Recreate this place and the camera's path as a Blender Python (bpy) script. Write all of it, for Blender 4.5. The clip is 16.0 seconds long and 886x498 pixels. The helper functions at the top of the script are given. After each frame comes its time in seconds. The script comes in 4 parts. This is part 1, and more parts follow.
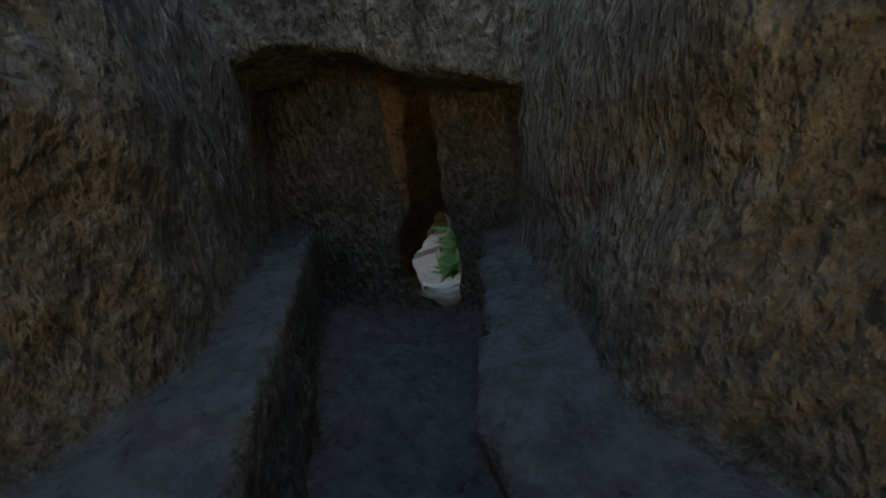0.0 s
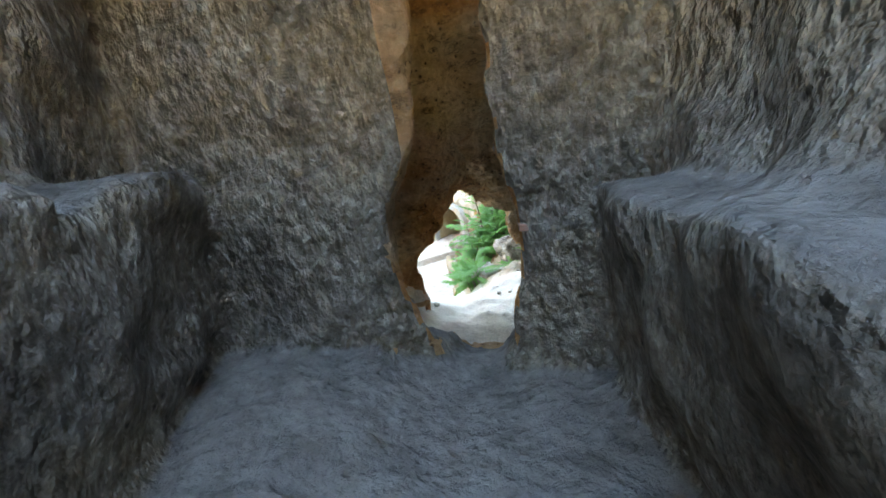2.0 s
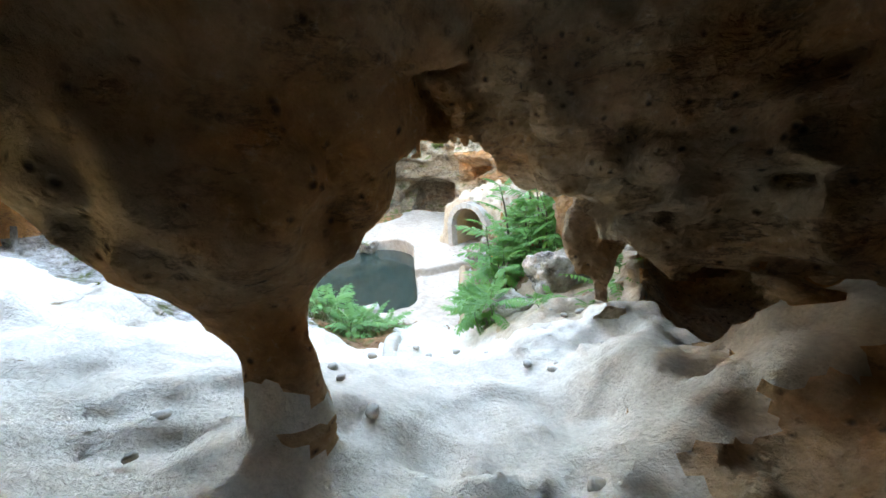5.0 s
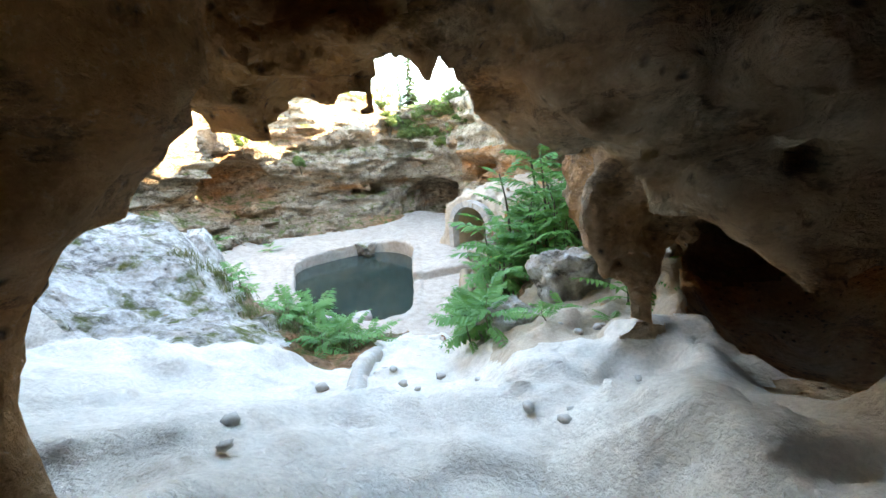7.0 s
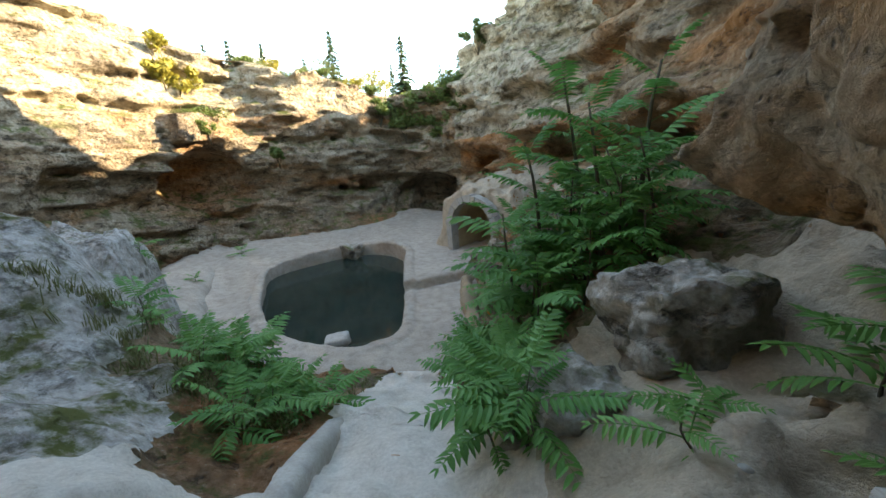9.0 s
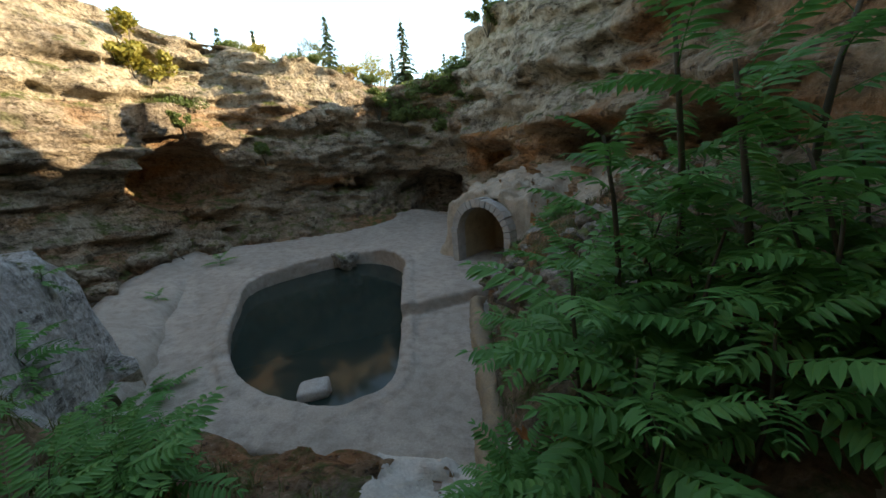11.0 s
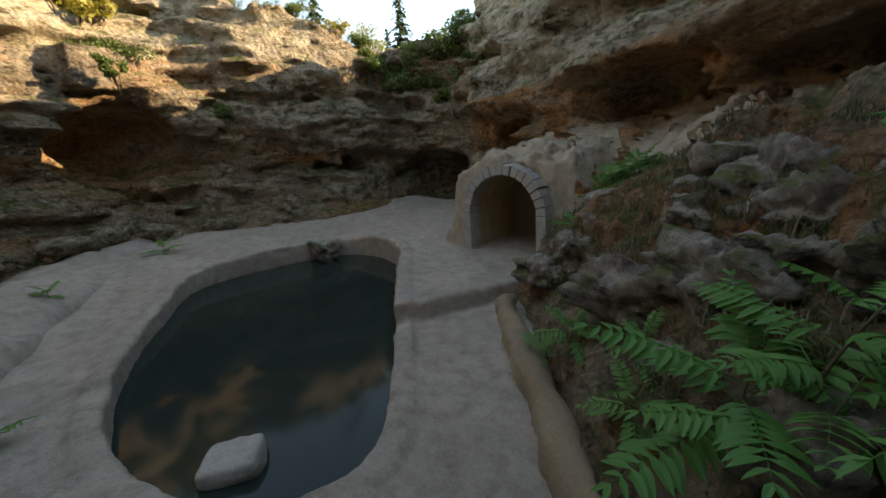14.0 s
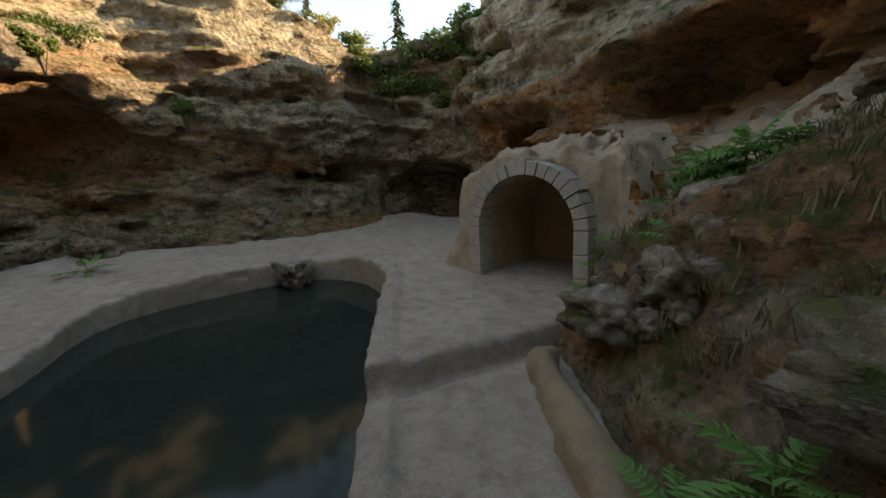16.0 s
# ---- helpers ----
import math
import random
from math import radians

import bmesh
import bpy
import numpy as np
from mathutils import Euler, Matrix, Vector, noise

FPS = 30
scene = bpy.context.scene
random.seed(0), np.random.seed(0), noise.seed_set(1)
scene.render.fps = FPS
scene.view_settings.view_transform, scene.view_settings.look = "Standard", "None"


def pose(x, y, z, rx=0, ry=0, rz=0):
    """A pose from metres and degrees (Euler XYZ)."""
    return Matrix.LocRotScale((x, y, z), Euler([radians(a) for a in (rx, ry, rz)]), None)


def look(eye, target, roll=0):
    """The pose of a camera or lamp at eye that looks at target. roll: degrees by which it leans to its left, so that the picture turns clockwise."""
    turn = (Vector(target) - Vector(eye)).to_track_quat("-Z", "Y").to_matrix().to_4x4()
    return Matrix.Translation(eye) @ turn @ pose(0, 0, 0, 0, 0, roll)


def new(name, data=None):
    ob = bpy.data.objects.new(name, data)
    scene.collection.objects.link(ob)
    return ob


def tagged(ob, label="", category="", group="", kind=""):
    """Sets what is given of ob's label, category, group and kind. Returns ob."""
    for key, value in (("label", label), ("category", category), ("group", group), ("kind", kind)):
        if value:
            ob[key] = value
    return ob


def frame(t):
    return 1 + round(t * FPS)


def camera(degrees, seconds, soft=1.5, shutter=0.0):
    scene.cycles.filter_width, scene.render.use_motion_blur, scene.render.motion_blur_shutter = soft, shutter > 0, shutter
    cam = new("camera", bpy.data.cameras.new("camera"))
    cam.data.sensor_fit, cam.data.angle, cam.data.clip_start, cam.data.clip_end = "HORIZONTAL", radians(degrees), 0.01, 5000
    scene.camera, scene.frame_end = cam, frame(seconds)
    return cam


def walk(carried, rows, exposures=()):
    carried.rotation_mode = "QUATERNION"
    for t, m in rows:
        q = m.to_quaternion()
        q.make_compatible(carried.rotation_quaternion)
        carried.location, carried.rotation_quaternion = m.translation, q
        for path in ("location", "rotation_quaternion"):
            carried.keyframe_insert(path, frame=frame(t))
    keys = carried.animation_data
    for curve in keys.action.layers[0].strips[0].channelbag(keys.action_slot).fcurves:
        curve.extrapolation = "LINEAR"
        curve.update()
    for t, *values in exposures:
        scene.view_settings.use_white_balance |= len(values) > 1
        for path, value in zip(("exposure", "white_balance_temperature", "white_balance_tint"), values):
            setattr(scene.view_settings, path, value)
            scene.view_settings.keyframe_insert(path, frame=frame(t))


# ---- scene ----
cam = camera(100.0, 16.0)
PATH = [
    (0, (1.642, -2.847, 5.22), (1.314, -0.958, 4.654), -10.3),
    (0.5, (1.511, -1.951, 5.049), (1.172, -0.064, 4.48), -10.4),
    (1, (1.322, -1.327, 4.848), (0.971, 0.559, 4.283), -10.2),
    (1.5, (1.195, -0.956, 4.63), (0.835, 0.935, 4.089), -9.7),
    (2, (1.023, -0.512, 4.368), (0.663, 1.389, 3.862), -9.1),
    (2.5, (0.96, 0.06, 3.98), (0.563, 1.975, 3.52), -7.5),
    (3, (0.885, 0.729, 4.014), (0.481, 2.619, 3.499), -5.2),
    (3.5, (0.898, 1.17, 3.974), (0.476, 3.058, 3.467), -5.5),
    (4, (0.851, 1.684, 3.877), (0.409, 3.571, 3.384), -4.7),
    (6.5, (0.824, 2.833, 3.542), (0.302, 4.71, 3.087), -4.3),
    (7, (0.85, 3.176, 3.444), (0.325, 5.052, 2.992), -4.4),
    (7.5, (0.835, 3.648, 3.25), (0.309, 5.523, 2.797), -4.7),
    (8, (0.626, 4.228, 3.103), (0.105, 6.105, 2.653), -4.5),
    (8.5, (0.504, 4.562, 3.025), (-0.015, 6.44, 2.571), -4.9),
    (9, (0.356, 5.009, 3.096), (-0.156, 6.888, 2.64), -4.7),
    (11.5, (-0.277, 6.934, 3.168), (-0.805, 8.802, 2.687), -4.6),
    (12, (-0.498, 7.249, 3.031), (-1.021, 9.119, 2.551), -4.5),
    (12.5, (-0.654, 7.598, 2.832), (-1.167, 9.472, 2.356), -4.2),
    (13, (-0.732, 8.126, 2.463), (-1.249, 9.999, 1.992), -4.1),
    (13.5, (-0.841, 8.511, 2.306), (-1.353, 10.386, 1.834), -4.1),
    (14, (-1.032, 8.801, 2.22), (-1.531, 10.679, 1.748), -4.0),
    (14.5, (-1.222, 9.091, 2.058), (-1.715, 10.972, 1.591), -3.8),
    (15, (-1.376, 9.402, 1.944), (-1.855, 11.287, 1.478), -3.8),
    (15.5, (-1.45, 9.986, 1.808), (-1.933, 11.885, 1.406), -3.1),
    (16, (-1.569, 10.628, 1.783), (-2.05, 12.538, 1.436), -3.1),
]
EXPOSURES = [(0, 2.4, 9000, 10), (0.5, 3.5, 9200, 10), (1.5, 5.3, 9400, 10), (2.5, 6.1, 10300, 12), (3.0, 5.6, 11500, 12), (3.5, 6.0, 12000, 14), (4.2, 5.8, 10500, 12), (6.5, 5.5, 8800, 12), (7.5, 4.9, 8600, 10),
             (8.5, 3.9, 8800, 9), (9.2, 3.4, 9000, 9), (11.5, 2.4, 8800, 9), (16, 2.45, 11000, 14)]
walk(cam, [(t, look(eye, target, roll)) for t, eye, target, roll in PATH], EXPOSURES)

# ---------------------------------------------------------------- world and light
SUN_EL, SUN_AZ = 21.0, 68.0          # degrees above the horizon; from +y clockwise
world = bpy.data.worlds.new("sky")
scene.world = world
world.use_nodes = True
wn = world.node_tree.nodes
sky = wn.new("ShaderNodeTexSky")
sky.sky_type, sky.sun_disc = "NISHITA", False
sky.sun_elevation, sky.sun_rotation = radians(SUN_EL), radians(SUN_AZ)
sky.air_density, sky.dust_density, sky.ozone_density = 1.0, 0.05, 2.5
world.node_tree.links.new(sky.outputs[0], wn["Background"].inputs[0])
wn["Background"].inputs[1].default_value = 0.13
sun = new("sun", bpy.data.lights.new("sun", "SUN"))
sun.data.energy, sun.data.angle, sun.data.color = 2.2, radians(0.5), (1.0, 0.93, 0.82)
sx, sy, sz = math.sin(radians(SUN_AZ)) * math.cos(radians(SUN_EL)), math.cos(radians(SUN_AZ)) * math.cos(radians(SUN_EL)), math.sin(radians(SUN_EL))
sun.matrix_world = look((sx * 40, sy * 40, sz * 40), (0, 0, 0))


# ---------------------------------------------------------------- materials
def nodes_of(name):
    m = bpy.data.materials.new(name)
    m.use_nodes = True
    return m, m.node_tree, m.node_tree.nodes["Principled BSDF"]


def link(nt, a, b):
    nt.links.new(a, b)


def coords(nt, scale=(1, 1, 1), rot=(0, 0, 0)):
    tc = nt.nodes.new("ShaderNodeTexCoord")
    mp = nt.nodes.new("ShaderNodeMapping")
    mp.inputs["Scale"].default_value = scale
    mp.inputs["Rotation"].default_value = [radians(a) for a in rot]
    link(nt, tc.outputs["Object"], mp.inputs["Vector"])
    return mp.outputs["Vector"]


def noise_tex(nt, vec, scale, detail=6.0, rough=0.6, distort=0.0):
    n = nt.nodes.new("ShaderNodeTexNoise")
    n.inputs["Scale"].default_value, n.inputs["Detail"].default_value = scale, detail
    n.inputs["Roughness"].default_value, n.inputs["Distortion"].default_value = rough, distort
    link(nt, vec, n.inputs["Vector"])
    return n.outputs["Fac"]


def ramp(nt, fac, stops):
    r = nt.nodes.new("ShaderNodeValToRGB")
    e = r.color_ramp.elements
    while len(e) < len(stops):
        e.new(0.5)
    for el, (p, c) in zip(e, stops):
        el.position, el.color = p, (*c, 1) if len(c) == 3 else c
    link(nt, fac, r.inputs["Fac"])
    return r.outputs["Color"]


def grey(nt, fac, lo, hi, a=0.0, b=1.0):
    r = nt.nodes.new("ShaderNodeMapRange")
    r.inputs["From Min"].default_value, r.inputs["From Max"].default_value = lo, hi
    r.inputs["To Min"].default_value, r.inputs["To Max"].default_value = a, b
    link(nt, fac, r.inputs["Value"])
    return r.outputs["Result"]


def mix(nt, fac, a, b, mode="MIX"):
    n = nt.nodes.new("ShaderNodeMix")
    n.data_type, n.blend_type = "RGBA", mode
    for sock, v in ((n.inputs["Factor"], fac), (n.inputs["A"], a), (n.inputs["B"], b)):
        if isinstance(v, (int, float)):
            sock.default_value = v
        elif isinstance(v, tuple):
            sock.default_value = (*v, 1)
        else:
            link(nt, v, sock)
    return n.outputs["Result"]


def maths(nt, op, a, b=0.0):
    n = nt.nodes.new("ShaderNodeMath")
    n.operation = op
    for sock, v in zip(n.inputs, (a, b)):
        if isinstance(v, (int, float)):
            sock.default_value = v
        else:
            link(nt, v, sock)
    return n.outputs[0]


def bump(nt, bsdf, height, strength, dist):
    b = nt.nodes.new("ShaderNodeBump")
    b.inputs["Strength"].default_value, b.inputs["Distance"].default_value = strength, dist
    link(nt, height, b.inputs["Height"])
    link(nt, b.outputs["Normal"], bsdf.inputs["Normal"])


def up_facing(nt):
    g = nt.nodes.new("ShaderNodeNewGeometry")
    s = nt.nodes.new("ShaderNodeSeparateXYZ")
    link(nt, g.outputs["Normal"], s.inputs[0])
    return s.outputs["Z"]


def rock_material(name, base, second, stain, rust, rust_amount, moss, strata=2.5, chisel=0.0, bump_d=0.05, scale=1.0, cracks=1.0, mottle=1.0, pitted=0.5):
    """Weathered limestone: two tones in bands, seams and pits with shade painted in, rust-coloured patches, moss on
    tops.
    """
    m, nt, bsdf = nodes_of(name)
    iso = coords(nt, (scale, scale, scale))
    bands = coords(nt, (0.5 * scale, 0.5 * scale, strata * scale), (8, -5, 0))
    big = noise_tex(nt, iso, 0.55, 5, 0.6, 0.15)
    band = noise_tex(nt, bands, 1.3, 9, 0.7, 0.0)
    mid = noise_tex(nt, iso, 3.4, 8, 0.72, 0.0)
    fine = noise_tex(nt, iso, 12.0, 7, 0.72)
    rust_n = noise_tex(nt, bands, 0.42, 5, 0.6, 0.5)
    c = mix(nt, grey(nt, band, 0.38, 0.62), base, second)
    c = mix(nt, grey(nt, big, 0.50, 0.70, 0, 0.85), c, stain)
    c = mix(nt, grey(nt, rust_n, 0.60 - rust_amount, 0.80 - rust_amount, 0, 0.9), c, rust)
    # Coarse and fine noise darken the base colour at random
    c = mix(nt, grey(nt, mid, 0.40, 0.68, 0.0, 0.85 * mottle), c, (0.46, 0.41, 0.35), "MULTIPLY")
    c = mix(nt, grey(nt, fine, 0.42, 0.70, 0.0, 0.8 * mottle), c, (0.42, 0.37, 0.31), "MULTIPLY")
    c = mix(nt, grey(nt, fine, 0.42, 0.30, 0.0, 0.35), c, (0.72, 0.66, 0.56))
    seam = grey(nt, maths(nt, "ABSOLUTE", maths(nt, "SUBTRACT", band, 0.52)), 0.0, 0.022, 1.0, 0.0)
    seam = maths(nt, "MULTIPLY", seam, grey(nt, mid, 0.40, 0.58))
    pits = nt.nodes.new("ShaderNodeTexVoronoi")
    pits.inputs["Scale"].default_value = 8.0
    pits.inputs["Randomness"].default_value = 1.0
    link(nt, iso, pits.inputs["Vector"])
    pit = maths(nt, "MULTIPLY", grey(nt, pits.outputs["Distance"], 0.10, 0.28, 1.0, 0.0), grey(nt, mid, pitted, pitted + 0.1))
    # Crevice shade put into the base colour: seams and pits mixed to near black
    shaded_crevice = maths(nt, "MAXIMUM", maths(nt, "MULTIPLY", seam, 0.85 * cracks), maths(nt, "MULTIPLY", pit, 0.8))
    c = mix(nt, shaded_crevice, c, (0.055, 0.045, 0.036))
    if moss > 0:
        mn = noise_tex(nt, iso, 2.2, 6, 0.7)
        k = maths(nt, "MULTIPLY", grey(nt, up_facing(nt), 0.25, 0.75), grey(nt, mn, 0.6 - moss, 0.72 - moss))
        c = mix(nt, k, c, (0.12, 0.13, 0.04))
    link(nt, c, bsdf.inputs["Base Color"])
    bsdf.inputs["Roughness"].default_value = 0.93
    bsdf.inputs["Specular IOR Level"].default_value = 0.15
    h = maths(nt, "ADD", maths(nt, "MULTIPLY", band, 0.9), maths(nt, "MULTIPLY", mid, 0.7))
    h = maths(nt, "ADD", h, maths(nt, "MULTIPLY", fine, 0.55))
    h = maths(nt, "ADD", h, maths(nt, "MULTIPLY", pits.outputs["Distance"], 0.45))
    h = maths(nt, "SUBTRACT", h, maths(nt, "MULTIPLY", shaded_crevice, 0.5))
    if chisel > 0:
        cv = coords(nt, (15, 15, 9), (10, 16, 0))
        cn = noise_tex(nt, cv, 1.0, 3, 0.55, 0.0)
        flat = grey(nt, up_facing(nt), 0.45, 0.85)
        rough = maths(nt, "MULTIPLY", grey(nt, cn, 0.32, 0.68), maths(nt, "SUBTRACT", 1.0, maths(nt, "MULTIPLY", flat, 0.75)))
        h = maths(nt, "ADD", h, maths(nt, "MULTIPLY", rough, chisel))
        # Chisel hollows darkened in the base colour too, as painted shade for the bump
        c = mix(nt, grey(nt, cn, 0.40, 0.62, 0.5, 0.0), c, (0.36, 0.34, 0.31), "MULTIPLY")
        dust = mix(nt, grey(nt, mid, 0.4, 0.62), (0.32, 0.318, 0.315), (0.20, 0.20, 0.198))
        c = mix(nt, maths(nt, "MULTIPLY", flat, 0.8), c, dust)
        link(nt, c, bsdf.inputs["Base Color"])
    bump(nt, bsdf, h, 1.0, bump_d)
    return m


def plaster_material(name, a, b, speck, bump_d=0.012, scale=1.0, rough=0.88):
    m, nt, bsdf = nodes_of(name)
    v = coords(nt, (scale, scale, scale))
    big, mid, fine = noise_tex(nt, v, 0.9, 6, 0.65, 0.5), noise_tex(nt, v, 5, 8, 0.7), noise_tex(nt, v, 38, 5, 0.7)
    c = mix(nt, grey(nt, big, 0.35, 0.65), a, b)
    c = mix(nt, grey(nt, mid, 0.45, 0.7, 0, 0.7), c, speck)
    c = mix(nt, grey(nt, fine, 0.3, 0.7, 0, 0.45), c, (0.45, 0.42, 0.38), "MULTIPLY")
    link(nt, c, bsdf.inputs["Base Color"])
    bsdf.inputs["Roughness"].default_value = rough
    bsdf.inputs["Specular IOR Level"].default_value = 0.2
    bump(nt, bsdf, maths(nt, "ADD", mid, maths(nt, "MULTIPLY", fine, 0.5)), 0.9, bump_d)
    return m


def leaf_material(name, a, b, back=0.35):
    m, nt, bsdf = nodes_of(name)
    oi = nt.nodes.new("ShaderNodeObjectInfo")
    geo = nt.nodes.new("ShaderNodeNewGeometry")
    k = maths(nt, "ADD", maths(nt, "MULTIPLY", oi.outputs["Random"], 0.6), maths(nt, "MULTIPLY", geo.outputs["Random Per Island"], 0.4))
    c = mix(nt, k, a, b)
    link(nt, c, bsdf.inputs["Base Color"])
    bsdf.inputs["Roughness"].default_value = 0.5
    bsdf.inputs["Specular IOR Level"].default_value = 0.3
    tr = nt.nodes.new("ShaderNodeBsdfTranslucent")
    link(nt, c, tr.inputs["Color"])
    ms = nt.nodes.new("ShaderNodeMixShader")
    ms.inputs[0].default_value = back
    link(nt, bsdf.outputs[0], ms.inputs[1])
    link(nt, tr.outputs[0], ms.inputs[2])
    link(nt, ms.outputs[0], nt.nodes["Material Output"].inputs["Surface"])
    return m


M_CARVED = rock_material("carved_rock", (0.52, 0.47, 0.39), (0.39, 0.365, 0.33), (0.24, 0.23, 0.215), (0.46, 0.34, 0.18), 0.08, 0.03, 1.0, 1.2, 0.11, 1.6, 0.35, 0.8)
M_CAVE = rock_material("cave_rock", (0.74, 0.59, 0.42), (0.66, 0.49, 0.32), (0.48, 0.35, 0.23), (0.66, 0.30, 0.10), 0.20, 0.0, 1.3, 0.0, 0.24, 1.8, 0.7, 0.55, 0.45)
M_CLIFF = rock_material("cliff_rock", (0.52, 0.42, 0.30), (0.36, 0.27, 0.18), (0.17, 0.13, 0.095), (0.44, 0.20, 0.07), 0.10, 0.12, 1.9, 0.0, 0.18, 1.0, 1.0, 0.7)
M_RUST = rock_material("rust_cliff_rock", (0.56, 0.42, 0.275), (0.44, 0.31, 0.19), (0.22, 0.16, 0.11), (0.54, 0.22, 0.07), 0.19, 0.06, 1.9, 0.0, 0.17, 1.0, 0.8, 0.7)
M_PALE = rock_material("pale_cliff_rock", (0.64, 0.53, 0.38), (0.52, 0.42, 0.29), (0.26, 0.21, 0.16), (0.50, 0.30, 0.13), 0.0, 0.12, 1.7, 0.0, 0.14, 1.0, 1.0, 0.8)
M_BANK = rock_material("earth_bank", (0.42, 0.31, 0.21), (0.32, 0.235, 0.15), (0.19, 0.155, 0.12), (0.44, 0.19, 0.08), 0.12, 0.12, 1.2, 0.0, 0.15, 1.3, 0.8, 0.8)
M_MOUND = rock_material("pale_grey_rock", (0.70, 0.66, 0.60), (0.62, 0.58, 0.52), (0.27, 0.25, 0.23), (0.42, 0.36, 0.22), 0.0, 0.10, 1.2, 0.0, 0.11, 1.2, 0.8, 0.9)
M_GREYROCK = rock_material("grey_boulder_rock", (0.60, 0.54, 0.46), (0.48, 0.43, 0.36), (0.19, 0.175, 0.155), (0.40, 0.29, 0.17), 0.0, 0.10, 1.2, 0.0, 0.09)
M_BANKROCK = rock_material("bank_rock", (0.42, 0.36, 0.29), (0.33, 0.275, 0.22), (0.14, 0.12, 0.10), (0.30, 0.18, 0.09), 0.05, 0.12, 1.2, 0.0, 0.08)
M_SAND = plaster_material("pale_sandy_ground", (0.78, 0.71, 0.61), (0.69, 0.62, 0.52), (0.50, 0.43, 0.34), 0.05)
M_EARTH = plaster_material("tan_earth", (0.62, 0.50, 0.37), (0.52, 0.41, 0.29), (0.31, 0.24, 0.165), 0.07)
M_DECK = plaster_material("worn_concrete_deck", (0.55, 0.465, 0.375), (0.44, 0.37, 0.295), (0.25, 0.20, 0.155), 0.045)
M_KERB = plaster_material("ochre_plaster_kerb", (0.38, 0.27, 0.16), (0.31, 0.225, 0.14), (0.20, 0.16, 0.12), 0.015)
M_STONE = plaster_material("cut_stone", (0.50, 0.46, 0.40), (0.42, 0.385, 0.33), (0.30, 0.27, 0.23), 0.008)
M_VAULT = plaster_material("tunnel_plaster", (0.55, 0.42, 0.25), (0.46, 0.35, 0.20), (0.34, 0.25, 0.15), 0.01)
M_BRICK = plaster_material("old_brick", (0.42, 0.24, 0.18), (0.36, 0.21, 0.16), (0.46, 0.40, 0.35), 0.006)
M_MORTAR = plaster_material("lime_mortar", (0.42, 0.39, 0.34), (0.34, 0.31, 0.27), (0.36, 0.33, 0.29), 0.01)
M_LEAF = leaf_material("sumac_leaf", (0.07, 0.22, 0.05), (0.14, 0.33, 0.08))
M_FERN = leaf_material("young_leaf", (0.09, 0.25, 0.06), (0.16, 0.34, 0.08))
M_BUSH = leaf_material("bush_leaf", (0.09, 0.14, 0.035), (0.19, 0.23, 0.07))
M_YELLOW = leaf_material("yellow_leaf", (0.24, 0.22, 0.04), (0.36, 0.30, 0.06))
M_CONIFER = leaf_material("conifer_needle", (0.03, 0.06, 0.03), (0.05, 0.085, 0.04), 0.15)
M_DRY = leaf_material("dry_grass_blade", (0.22, 0.18, 0.10), (0.16, 0.14, 0.07), 0.25)
M_GRASS = leaf_material("grass_blade", (0.09, 0.12, 0.035), (0.17, 0.17, 0.06), 0.3)
M_ORANGE = leaf_material("withered_leaf", (0.55, 0.22, 0.03), (0.45, 0.16, 0.03))
M_STEM = plaster_material("woody_stem", (0.14, 0.11, 0.07), (0.11, 0.09, 0.06), (0.08, 0.07, 0.05), 0.004, 4)
M_MUD = plaster_material("pool_bed_mud", (0.05, 0.05, 0.035), (0.035, 0.037, 0.028), (0.07, 0.06, 0.04), 0.02)

M_WATER, nt, bsdf = nodes_of("pond_water")
bsdf.inputs["Base Color"].default_value = (0.018, 0.030, 0.024, 1)
bsdf.inputs["Roughness"].default_value = 0.08
bsdf.inputs["IOR"].default_value = 1.26
bump(nt, bsdf, noise_tex(nt, coords(nt, (1, 1, 1)), 2.5, 3, 0.5), 0.06, 0.02)


# ---------------------------------------------------------------- mesh helpers
def mesh_from(name, verts, faces, material, smooth=False):
    me = bpy.data.meshes.new(name)
    me.from_pydata(verts, [], faces)
    me.materials.append(material)
    if smooth:
        me.polygons.foreach_set("use_smooth", [True] * len(me.polygons))
    me.update()
    return me


def part(name, bm, material, parent, label="", smooth=False):
    me = bpy.data.meshes.new(name)
    bm.to_mesh(me)
    bm.free()
    me.materials.append(material)
    if smooth:
        me.polygons.foreach_set("use_smooth", [True] * len(me.polygons))
    ob = new(name, me)
    ob.parent = parent
    if label:
        tagged(ob, label)
    return ob


def shared(name, me, parent, m=None):
    ob = new(name, me)
    ob.parent = parent
    if m is not None:
        ob.matrix_basis = m
    return ob


def box_bm(sx, sy, sz, bev=0.0, base=True):
    bm = bmesh.new()
    bmesh.ops.create_cube(bm, size=1)
    for v in bm.verts:
        v.co = Vector((v.co.x * sx, v.co.y * sy, (v.co.z + (0.5 if base else 0)) * sz))
    if bev:
        bmesh.ops.bevel(bm, geom=bm.edges[:], offset=bev, segments=1, affect="EDGES")
    return bm


# ---------------------------------------------------------------- lattice noise on arrays
_rng = np.random.RandomState(7)
_LAT = _rng.rand(64, 64, 64).astype(np.float32) * 2 - 1


